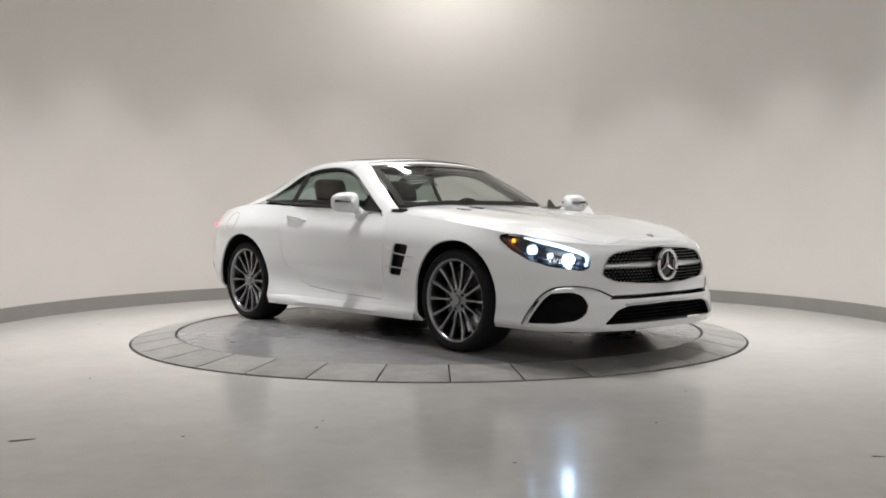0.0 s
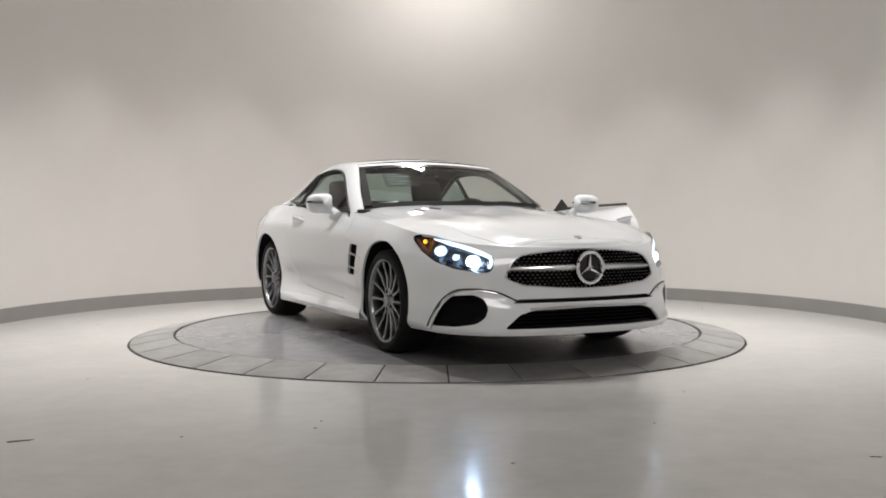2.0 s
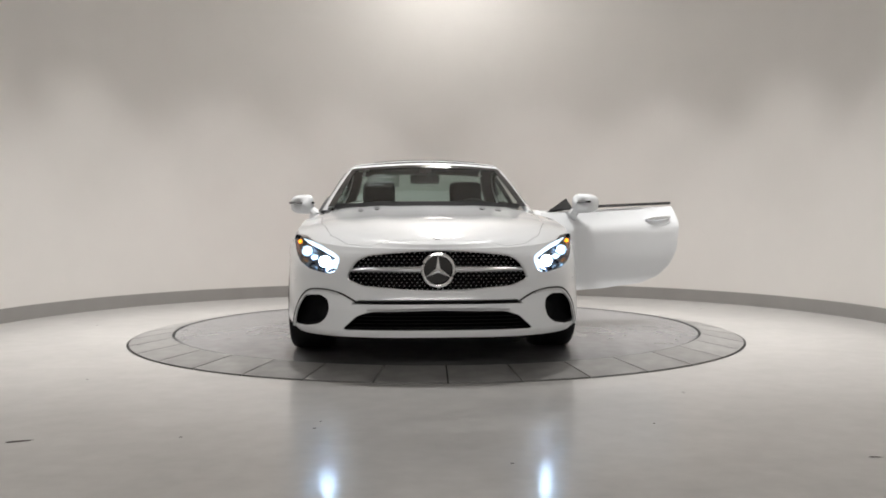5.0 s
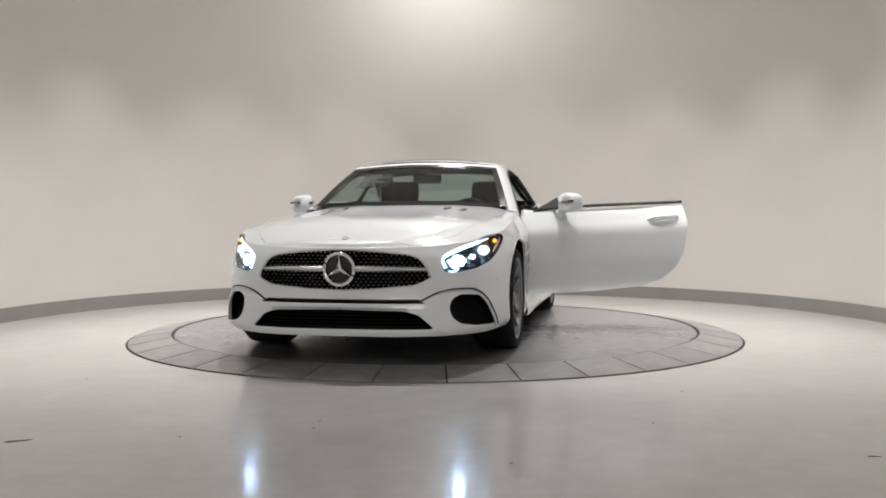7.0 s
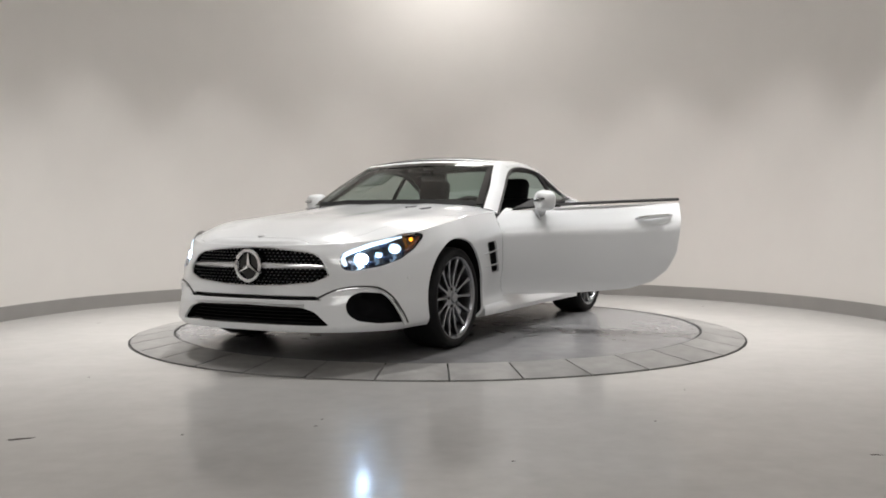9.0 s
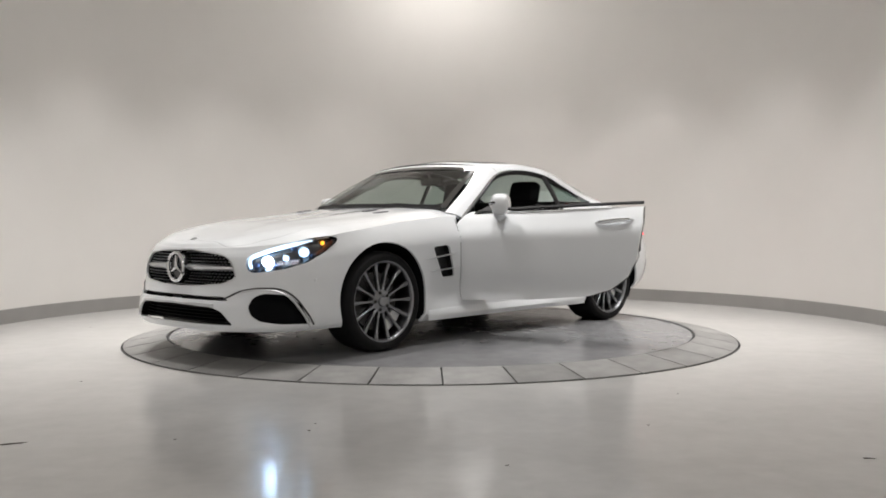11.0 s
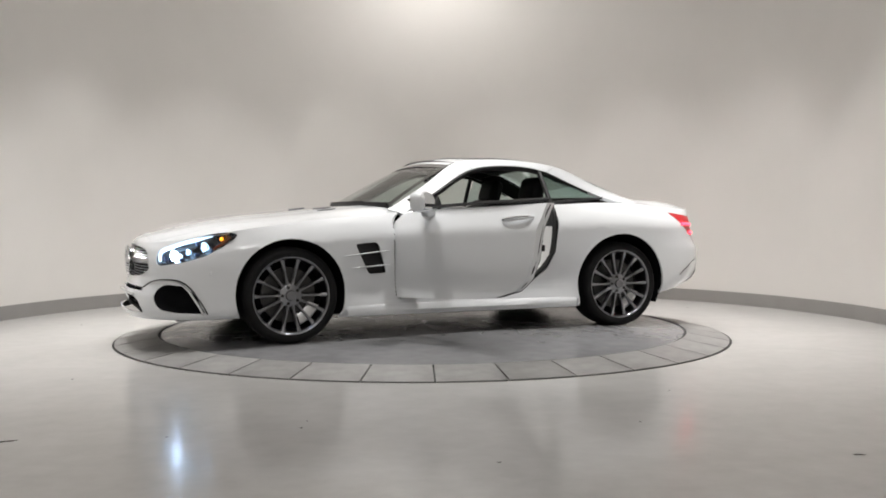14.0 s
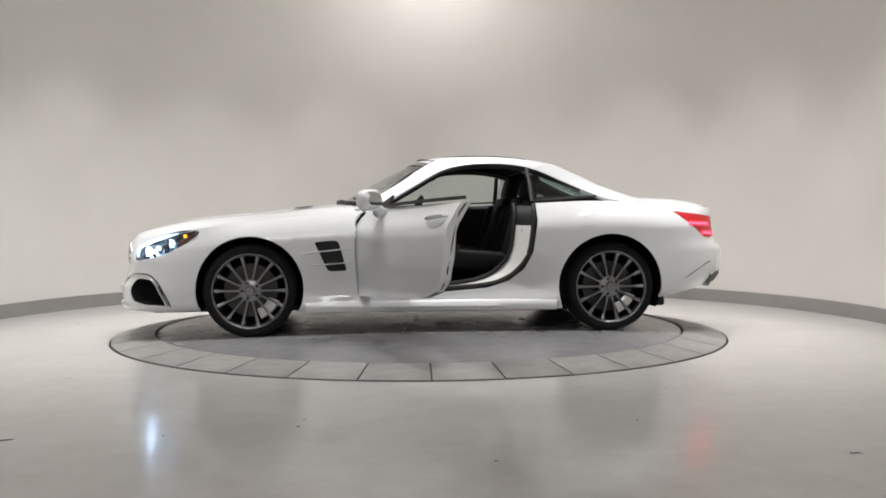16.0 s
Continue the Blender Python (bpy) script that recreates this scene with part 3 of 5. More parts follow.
# spokes: slim bars from hub to rim
N_SPOKE = 14
bm = bmesh.new()
sec = []
for k in range(7):
    t = k / 6
    r = 0.062 + (R_R - 0.012 - 0.062) * t
    wdt = 0.0105 - 0.0035 * math.sin(math.pi * t) + 0.0035 * t**3
    h = -0.018 - 0.004 * math.sin(math.pi * t) + 0.014 * t**2
    sec.append([(r, h - 0.03, wdt * 0.9), (r, h - 0.004, wdt), (r, h, wdt * 0.6), (r, h, -wdt * 0.6), (r, h - 0.004, -wdt), (r, h - 0.03, -wdt * 0.9)])
grid(bm, sec, close_v=True)
bmesh.ops.recalc_face_normals(bm, faces=bm.faces[:])
spoke = part("spoke", bm, ALLOY, wheels[0], sharp=40)
bm = bmesh.new()
lathe(bm, [(0.0, 0.0), (0.0105, 0.0), (0.0115, -0.014)], 10)
bolt = part("wheel_bolt", bm, BLACK, wheels[0])
bolt.matrix_basis = pose(0.056, -0.010, 0)
for wi, w in enumerate(wheels):
    for src in (tyre, rimo, hub, brake, well, caliper):
        if wi:
            o = new(src.name.split(".")[0], src.data)
            o.parent = w
    for k in range(N_SPOKE):
        if wi or k:
            o = new("spoke", spoke.data)
            o.parent = w
            o.matrix_basis = pose(0, 0, 0, 0, 360 / N_SPOKE * k, 0)
    for k in range(5):
        if wi or k:
            o = new("wheel_bolt", bolt.data)
            o.parent = w
            o.matrix_basis = pose(0, 0, 0, 0, 72 * k, 0) @ pose(0.056, -0.010, 0)

# underbody
bm = bmesh.new()
box(bm, -1.80, 2.0, -0.58, 0.58, 0.17, 0.24, 0.02)
part("underbody", bm, BLACK, car)
bm = bmesh.new()
box(bm, -0.88, 0.88, -0.845, 0.845, 0.185, 0.25, 0.02)
part("floor_pan", bm, BLACK, car)

# ---- car: glasshouse ----
def patch(a, b, m=10, bulge=0.0):
    """Surface between two lines of equal count, bowed outward by bulge."""
    rows = []
    for p, q in zip(a, b):
        p, q = Vector(p), Vector(q)
        rows.append([p.lerp(q, k / m) for k in range(m + 1)])
    if bulge:
        for i in range(len(rows)):
            for k in range(m + 1):
                i0, i1 = max(i - 1, 0), min(i + 1, len(rows) - 1)
                n = (Vector(b[i]) - Vector(a[i])).cross(Vector(a[i1]) - Vector(a[i0]))
                if n.length > 1e-9:
                    n.normalize()
                    if n.z < 0:
                        n = -n
                    rows[i][k] = rows[i][k] + n * bulge * 4 * (k / m) * (1 - k / m)
    return rows


def flip(pts):
    return [(p[0], -p[1], p[2]) for p in pts]


def skin(name, rows, mat, parent, label="", thick=0.0, sharp=35):
    bm = bmesh.new()
    grid(bm, rows)
    bmesh.ops.recalc_face_normals(bm, faces=bm.faces[:])
    if sum(f.normal.z * f.calc_area() for f in bm.faces) < 0:
        bmesh.ops.reverse_faces(bm, faces=bm.faces[:])
    if thick:
        rim(bm, thick)
    return part(name, bm, mat, parent, label, sharp)


SCREEN_W = 0.728
base_line = [(0.635 - 0.105 * abs(t) ** 2.3, SCREEN_W * t, 0.955 - 0.016 * t * t) for t in [k / 14 - 1 for k in range(29)]]
head_line = [(0.015 - 0.045 * t * t, 0.555 * t, 1.287 - 0.029 * t * t) for t in [k / 14 - 1 for k in range(29)]]
ws = patch(base_line, head_line, 14, 0.012)
windscreen = skin("windscreen", ws, CLEAR, car, "clear windscreen with a dark top band")
skin("windscreen_band", [[p + Vector((0.003, 0, 0.004)) for p in r[12:14]] for r in ws], GLOSSBLACK, car)
skin("roof_header", [[r[13] + Vector((0.004, 0, 0.006)), r[13].lerp(r[14], 0.5) + Vector((0.004, 0, 0.007)), r[14] + Vector((0.0, 0, 0.004))] for r in ws], PAINT, car, thick=0.006)
# thin black border along both pillars
for s in (0, -1):
    rows = [ws[0], ws[1]] if s == 0 else [ws[-2], ws[-1]]
    skin("windscreen_border", [[p + Vector((0.002, 0, 0.003)) for p in r] for r in rows], GLOSSBLACK, car)

RAIL_IN = [(0.56, 0.742, 0.912), (0.25, 0.650, 1.085), (-0.03, 0.556, 1.257), (-0.30, 0.535, 1.290), (-0.60, 0.530, 1.288), (-0.90, 0.540, 1.246), (-1.10, 0.562, 1.167), (-1.30, 0.600, 1.074), (-1.50, 0.640, 1.002), (-1.66, 0.650, 0.955)]
RAIL_OUT = [(0.46, 0.802, 0.878), (0.15, 0.712, 1.060), (-0.09, 0.640, 1.192), (-0.30, 0.612, 1.238), (-0.56, 0.606, 1.240), (-0.77, 0.622, 1.202), (-0.98, 0.655, 1.112), (-1.22, 0.715, 1.008), (-1.45, 0.775, 0.950), (-1.66, 0.790, 0.90)]
BELT = [(0.40, 0.792, 0.912), (0.0, 0.800, 0.938), (-0.40, 0.800, 0.955), (-0.74, 0.785, 0.968), (-1.0, 0.752, 0.985), (-1.22, 0.715, 1.000)]
rail_in, rail_out = spline(RAIL_IN, 60), spline(RAIL_OUT, 60)
for s, side in ((1, "left"), (-1, "right")):
    f = (lambda q: q) if s > 0 else flip
    # painted rail in three pieces: pillar, roof rail, rear buttress, with fine seams
    for nm, i0, i1 in (("windscreen_pillar", 0, 15), ("roof_rail", 15, 33), ("rear_buttress", 33, 59)):
        a, b = [Vector(q) for q in f(rail_in)[i0:i1 + 1]], [Vector(q) for q in f(rail_out)[i0:i1 + 1]]
        d = (a[-1] - a[0]).normalized() * 0.002
        a[0], b[0], a[-1], b[-1] = a[0] + d, b[0] + d, a[-1] - d, b[-1] - d
        skin(nm, patch(a, b, 6, 0.009), PAINT, car, thick=0.03, sharp=50)
        ins = Vector((0, -0.024 * s, -0.016))
        skin("pillar_lining", patch([q + ins for q in a], [q + ins for q in b], 2), CARPET, car)
    # black frame under the rail
    top = f([(p.x, p.y - 0.004, p.z - 0.002) for p in rail_out[:44]])
    low = f([(p.x + 0.008, p.y - 0.012, p.z - 0.034 * min(1, (44 - k) / 8)) for k, p in enumerate(rail_out[:44])])
    skin("window_frame", patch(top, low, 2), BLACK, car, thick=0.02)
    # quarter pane and its post
    belt_r = spline([BELT[3], BELT[4], BELT[5]], 12)
    edge = [p for p in rail_out if -1.22 <= p.x <= -0.745]
    edge = spline([(edge[k].x, edge[k].y - 0.008, edge[k].z - 0.02) for k in range(0, len(edge), 2)] + [(-1.22, 0.712, 1.003)], 12)
    q = skin("quarter_pane", patch(f(belt_r), f(edge), 6), TINT, car, "green tinted quarter pane")
    bm = bmesh.new()
    tube(bm, f([(-0.725, 0.785, 0.955), (-0.722, 0.70, 1.09), (-0.715, 0.625, 1.20)]), 0.018, 8, 1.0)
    part("window_post", bm, BLACK, car)
    bm = bmesh.new()
    tube(bm, f(spline(BELT[3:], 10)), 0.010, 6)
    part("belt_strip", bm, BLACK, car)

# roof panel with a dark glass centre
roof_rows = []
for k in range(13):
    x = -0.036 + (-0.90 + 0.036) * k / 12
    L = min(rail_in, key=lambda p: abs(p.x - x))
    j = rail_in.index(L)
    o = rail_in[j + 1] if (L.x > x and j + 1 < len(rail_in)) else rail_in[max(j - 1, 0)]
    tt = 0 if abs(o.x - L.x) < 1e-6 else (x - L.x) / (o.x - L.x)
    e = L.lerp(o, tt)
    crown = 0.034 - 0.008 * k / 12
    front_bow = 0.06 * (1 - k / 12) ** 3
    roof_rows.append([Vector((x + front_bow * (1 - t * t), e.y * t, e.z + crown * (1 - t * t))) for t in [i / 12 - 1 for i in range(25)]])
skin("roof_panel", roof_rows, PAINT, car, thick=0.03)
skin("roof_glass", [[p + Vector((0, 0, 0.004)) for p in r[3:22]] for r in roof_rows[2:11]], DARKGLASS, car, "dark glass roof", thick=0.004)
bm = bmesh.new()
tube(bm, [p + Vector((0.004, 0, 0.001)) for p in roof_rows[0]], 0.005, 6)
part("roof_seal", bm, SEAL, car)
# rear window
rw = patch([(-0.905, 0.535 * t, 1.243 + 0.016 * (1 - t * t)) for t in [i / 8 - 1 for i in range(17)]], [(-1.46 - 0.05 * (1 - t * t), 0.63 * t, 1.008 + 0.008 * (1 - t * t)) for t in [i / 8 - 1 for i in range(17)]], 8, 0.004)
rear_window = skin("rear_window", rw, TINT, car, "tinted rear window")
# right side pane, wound up
ro = [p for p in rail_out if -0.73 <= p.x <= 0.36]
up_edge = spline([(p.x, p.y - 0.008, p.z - 0.02) for p in ro[::3]], 20)
pane = skin("door_pane", patch(flip(spline(BELT[:4], 20)), flip(up_edge), 8), CLEAR, car)
bm = bmesh.new()
tube(bm, flip(spline(BELT[:4], 16)), 0.009, 6)
part("belt_strip", bm, BLACK, car)
bm = bmesh.new()
fl = [bm.verts.new(v) for v in flip([(0.43, 0.790, 0.900), (0.20, 0.790, 0.928), (0.225, 0.735, 1.010)])]
bm.faces.new(fl)
rim(bm, 0.02)
part("mirror_sail", bm, BLACK, car)
# printed sheet behind the passenger half of the windscreen
def on_screen(u, v, inward):
    """Place on the windscreen: u across (-1 right, 1 left), v from foot to head."""
    i, k = min(27.999, (u + 1) * 14), min(13.999, v * 14)
    a, b = int(i), int(k)
    p = ws[a][b].lerp(ws[a + 1][b], i - a).lerp(ws[a][b + 1].lerp(ws[a + 1][b + 1], i - a), k - b)
    return p + Vector((-0.55 * inward, 0, -0.83 * inward))


bm = bmesh.new()
grid(bm, [[on_screen(-0.72 + 0.40 * i / 6, 0.42 + 0.36 * k / 5, 0.012) for k in range(6)] for i in range(7)])
rim(bm, 0.001)
part("window_sticker", bm, PAPERTHIN, car, "pale printed sheet in the windscreen")
bm = bmesh.new()
for k in range(5):
    v = 0.47 + 0.06 * k
    u1 = -0.40 if k % 2 else -0.50
    grid(bm, [[on_screen(-0.68 + (u1 + 0.68) * i / 4, v + 0.02 * q, 0.010) for q in (0, 1)] for i in range(5)])
part("sticker_print", bm, PRINT, car)

# folded slip of paper on the dashboard corner and a small tag at the screen's top corner
for nm, u0, u1, v0, v1, lab in (("paper_slip", -0.90, -0.66, 0.03, 0.11, "white slip of paper behind the windscreen"), ("corner_tag", -0.90, -0.76, 0.86, 0.91, "pale tag in the windscreen corner")):
    bm = bmesh.new()
    grid(bm, [[on_screen(u0 + (u1 - u0) * i / 4, v0 + (v1 - v0) * k / 2 * (0.55 + 0.45 * i / 4), 0.008) for k in range(3)] for i in range(5)])
    rim(bm, 0.001)
    part(nm, bm, PAPER, car, lab)

# cowl, wipers, washer
bm = bmesh.new()
cow = [(0.715 - 0.135 * abs(t) ** 2.3, 0.675 * t, 0.930 - 0.020 * t * t) for t in [k / 14 - 1 for k in range(29)]]
grid(bm, [[(x - 0.035, y, bonnet(x - 0.035, y) + 0.002) for x, y, z in cow], [(x - 0.06, y * 0.985, bonnet(x - 0.06, y) - 0.008) for x, y, z in cow]])
rim(bm, 0.03)
part("cowl_panel", bm, BLACK, car)
for y0, y1, xx in ((0.58, -0.02, 0.70), (-0.10, -0.60, 0.72)):
    bm = bmesh.new()
    pts = []
    for k in range(9):
        y = y0 + (y1 - y0) * k / 8
        t = y / SCREEN_W
        pts.append((0.645 - 0.105 * abs(t) ** 2.3, y, 0.962 - 0.016 * t * t + 0.003 * math.sin(math.pi * k / 8)))
    tube(bm, pts, 0.0045, 6)
    tube(bm, [pts[0], (pts[0][0] + 0.02, y0 + 0.02, pts[0][2] - 0.01), (pts[4][0] + 0.010, (y0 + y1) / 2, pts[4][2] + 0.002)], 0.004, 6)
    part("wiper", bm, BLACK, car)

# ---- car: nose ----
def face_x(y, z):
    """x of the nose's skin at a place seen from ahead."""
    q = min(0.999, abs(y) / half_w(XA))
    return XA + (nose_x(z) - XA) * (1 - q ** nose_p(z)) ** (1 / nose_p(z))


def recess(poly, depth, name, mat, parent, label="", inset=1.0):
    """A closed bowl behind an outline seen from ahead."""
    bm = bmesh.new()
    cy, cz = sum(p[0] for p in poly) / len(poly), sum(p[1] for p in poly) / len(poly)
    rows = []
    for f, d in ((1.0, 0.0), (1.0, depth * 0.6), (0.94, depth)):
        rows.append([(face_x(y, z) - 0.004 - d, cy + (y - cy) * f * inset, cz + (z - cz) * f * inset) for y, z in poly])
    vs = grid(bm, rows, close_v=True)
    c = bm.verts.new((sum(v.co.x for v in vs[-1]) / len(vs[-1]), cy, cz))
    for i in range(len(vs[-1])):
        bm.faces.new((vs[-1][i - 1], vs[-1][i], c))
    bmesh.ops.recalc_face_normals(bm, faces=bm.faces[:])
    return part(name, bm, mat, parent, label, sharp=40)


def on_face(pts, out=0.0):
    return [(face_x(y, z) + out, y, z) for y, z in pts]


grille_poly = rounded(GRILLE, 0.03)
grille = recess(grille_poly, 0.07, "grille", VOID, car, "black diamond grille with silver pins")
bm = bmesh.new()
tube(bm, on_face([(0.985 * y, 0.5625 + 0.985 * (z - 0.5625)) for y, z in grille_poly], -0.004), 0.006, 6, closed=True)
part("grille_surround", bm, SATIN, grille)
# pins of the diamond mesh
bm = bmesh.new()
for r in range(12):
    z = 0.462 + r * 0.0185
    for c in range(-17, 18):
        y = (c + 0.5 * (r % 2)) * 0.029
        if not inside((y * 1.03, 0.5625 + (z - 0.5625) * 1.05), GRILLE) or math.hypot(y, z - 0.572) < 0.10:
            continue
        x = face_x(y, z) - 0.020
        for dy, dz in ((0.0055, 0.0045),):
            a = [bm.verts.new((x - 0.012, y + sy * dy, z + sz * dz)) for sy, sz in ((-1, 0), (0, -1), (1, 0), (0, 1))]
            b = [bm.verts.new((x, y + sy * dy * 0.5, z + sz * dz * 0.5)) for sy, sz in ((-1, 0), (0, -1), (1, 0), (0, 1))]
            for i in range(4):
                bm.faces.new((a[i - 1], a[i], b[i], b[i - 1]))
            bm.faces.new(b)
tagged(part("pin_mesh", bm, SATIN, grille, smooth=False), kind="stuff")
# thin diamond struts
bm = bmesh.new()
for r in range(12):
    z = 0.462 + r * 0.0185
    pts = [(y, z) for y in [k / 40 * 0.5 for k in range(-40, 41)] if inside((y * 1.03, 0.5625 + (z - 0.5625) * 1.06), GRILLE)]
    if len(pts) > 3:
        tube(bm, on_face(pts[::3], -0.036), 0.0022, 4)
part("grille_mesh", bm, GLOSSBLACK, grille)
# wing bar through the badge
for s in (1, -1):
    bm = bmesh.new()
    rows = []
    for k in range(13):
        y = s * (0.085 + 0.405 * k / 12)
        h = 0.017 - 0.005 * k / 12
        x = face_x(y, 0.572) - 0.012
        z = 0.574 - 0.004 * k / 12
        rows.append([(x - 0.03, y, z + h), (x - 0.006, y, z + h * 0.9), (x + 0.004, y, z + h * 0.2), (x + 0.002, y, z - h * 0.4), (x - 0.008, y, z - h), (x - 0.03, y, z - h)])
    grid(bm, rows, close_v=True)
    bmesh.ops.recalc_face_normals(bm, faces=bm.faces[:])
    part("grille_bar", bm, SATIN, grille)
# round emblem: ring, dark disc, three plain arms
bm = bmesh.new()
tube(bm, [(0, 0.088 * math.cos(2 * math.pi * k / 40), 0.088 * math.sin(2 * math.pi * k / 40)) for k in range(40)], 0.011, 10, closed=True)
for k in range(3):
    a = math.pi / 2 + k * 2 * math.pi / 3
    c, s = math.cos(a), math.sin(a)
    tip = bm.verts.new((0.002, 0.084 * c, 0.084 * s))
    l = bm.verts.new((0.0, 0.015 * math.cos(a + 1.05), 0.015 * math.sin(a + 1.05)))
    r = bm.verts.new((0.0, 0.015 * math.cos(a - 1.05), 0.015 * math.sin(a - 1.05)))
    m = bm.verts.new((0.012, 0, 0))
    bm.faces.new((tip, l, m))
    bm.faces.new((m, r, tip))
bmesh.ops.recalc_face_normals(bm, faces=bm.faces[:])
bmesh.ops.translate(bm, vec=(face_x(0, 0.572) + 0.012, 0, 0.572), verts=bm.verts[:])
part("emblem", bm, CHROME, grille, "plain chrome ring with three arms")
bm = bmesh.new()
lathe(bm, [(0.0, 0.0), (0.08, -0.003), (0.085, -0.03)], 36, "x")
bmesh.ops.translate(bm, vec=(face_x(0, 0.572) + 0.004, 0, 0.572), verts=bm.verts[:])
bmesh.ops.recalc_face_normals(bm, faces=bm.faces[:])
part("emblem_disc", bm, GLOSSBLACK, grille)
# small round mark on the bonnet
bm = bmesh.new()
lathe(bm, [(0.012, 0.002), (0.021, 0.003), (0.023, 0.002), (0.024, -0.004)], 20, "z")
part("bonnet_mark", bm, SATIN, car).matrix_basis = pose(2.11, 0, bonnet(2.11, 0) + 0.001, 0, 18, 0)

# slim air outlets at the rear of the bonnet, two to a side
for s in (1, -1):
    for vy in (0.36, 0.47):
        bm = bmesh.new()
        rows = []
        for k in range(9):
            t = k / 8
            x, y = 0.99 - 0.13 * t, s * (vy + 0.012 * t)
            w = 0.020 * math.sin(math.pi * min(1, max(0.04, t))) ** 0.5
            rows.append([(x, y - w, bonnet(x, y - w) + 0.0012), (x, y - w * 0.6, bonnet(x, y) - 0.001), (x, y + w * 0.6, bonnet(x, y) - 0.001), (x, y + w, bonnet(x, y + w) + 0.0012)])
        grid(bm, rows)
        bmesh.ops.recalc_face_normals(bm, faces=bm.faces[:])
        for v in bm.verts:
            v.co.z += 0.004
        rim(bm, 0.006)
        part("bonnet_outlet", bm, ALLOYDARK, car)

# lower openings
chin = rounded(CHIN_INTAKE, 0.025)
ch = recess(chin, 0.10, "chin_intake", VOID, car, "black lower air intake")
bm = bmesh.new()
for k in range(5):
    z = 0.248 + 0.02 * k
    half = 0.50 - 0.09 * k / 4
    tube(bm, on_face([(half * t / 8, z) for t in range(-8, 9)], -0.06), 0.0015, 4)
part("intake_mesh", bm, BLACK, ch)
slot = recess(rounded(CHIN_SLOT, 0.008), 0.04, "chin_slot", BLACK, car)
bm = bmesh.new()
tube(bm, on_face([(0.40 * t / 14, 0.356 - 0.006 * (t / 14) ** 2) for t in range(-14, 15)], 0.003), 0.012, 8, 0.6)
part("chin_trim", bm, SATIN, car, "satin silver strip over the intake")
for s in (1, -1):
    poly = rounded(SIDE_INTAKE if s > 0 else mirrored(SIDE_INTAKE), 0.02)
    si = recess(poly, 0.10, "side_intake", VOID, car, "black corner air intake")
    # groove's dark line drawn as a black bar, and raised blade round it
    arch = spline([(0, s * 0.455, 0.388), (0, s * 0.537, 0.432), (0, s * 0.60, 0.450), (0, s * 0.66, 0.457), (0, s * 0.745, 0.448), (0, s * 0.803, 0.388), (0, s * 0.836, 0.302), (0, s * 0.850, 0.236)], 30)
    bm = bmesh.new()
    tube(bm, on_face([(p.y, p.z) for p in arch], 0.000), 0.0055, 6)
    part("bumper_groove", bm, BLACK, car)
    bm = bmesh.new()
    tube(bm, on_face([(p.y - s * 0.008, p.z - 0.010) for p in arch[6:]], 0.000), 0.008, 8)
    part("bumper_blade", bm, SATIN, car)

# headlamps
C40, S40 = math.cos(radians(40)), math.sin(radians(40))


def lamp_point(a, z, s, deep=0.0):
    """Skin point of a headlamp from its place across and height; deep: metres behind the skin."""
    lo, hi = 0.3, 0.92
    for _ in range(30):
        y = (lo + hi) / 2
        if C40 * y - S40 * face_x(y, z) < a:
            lo = y
        else:
            hi = y
    return Vector((face_x(y, z) - deep * C40, s * (y - deep * S40), z))


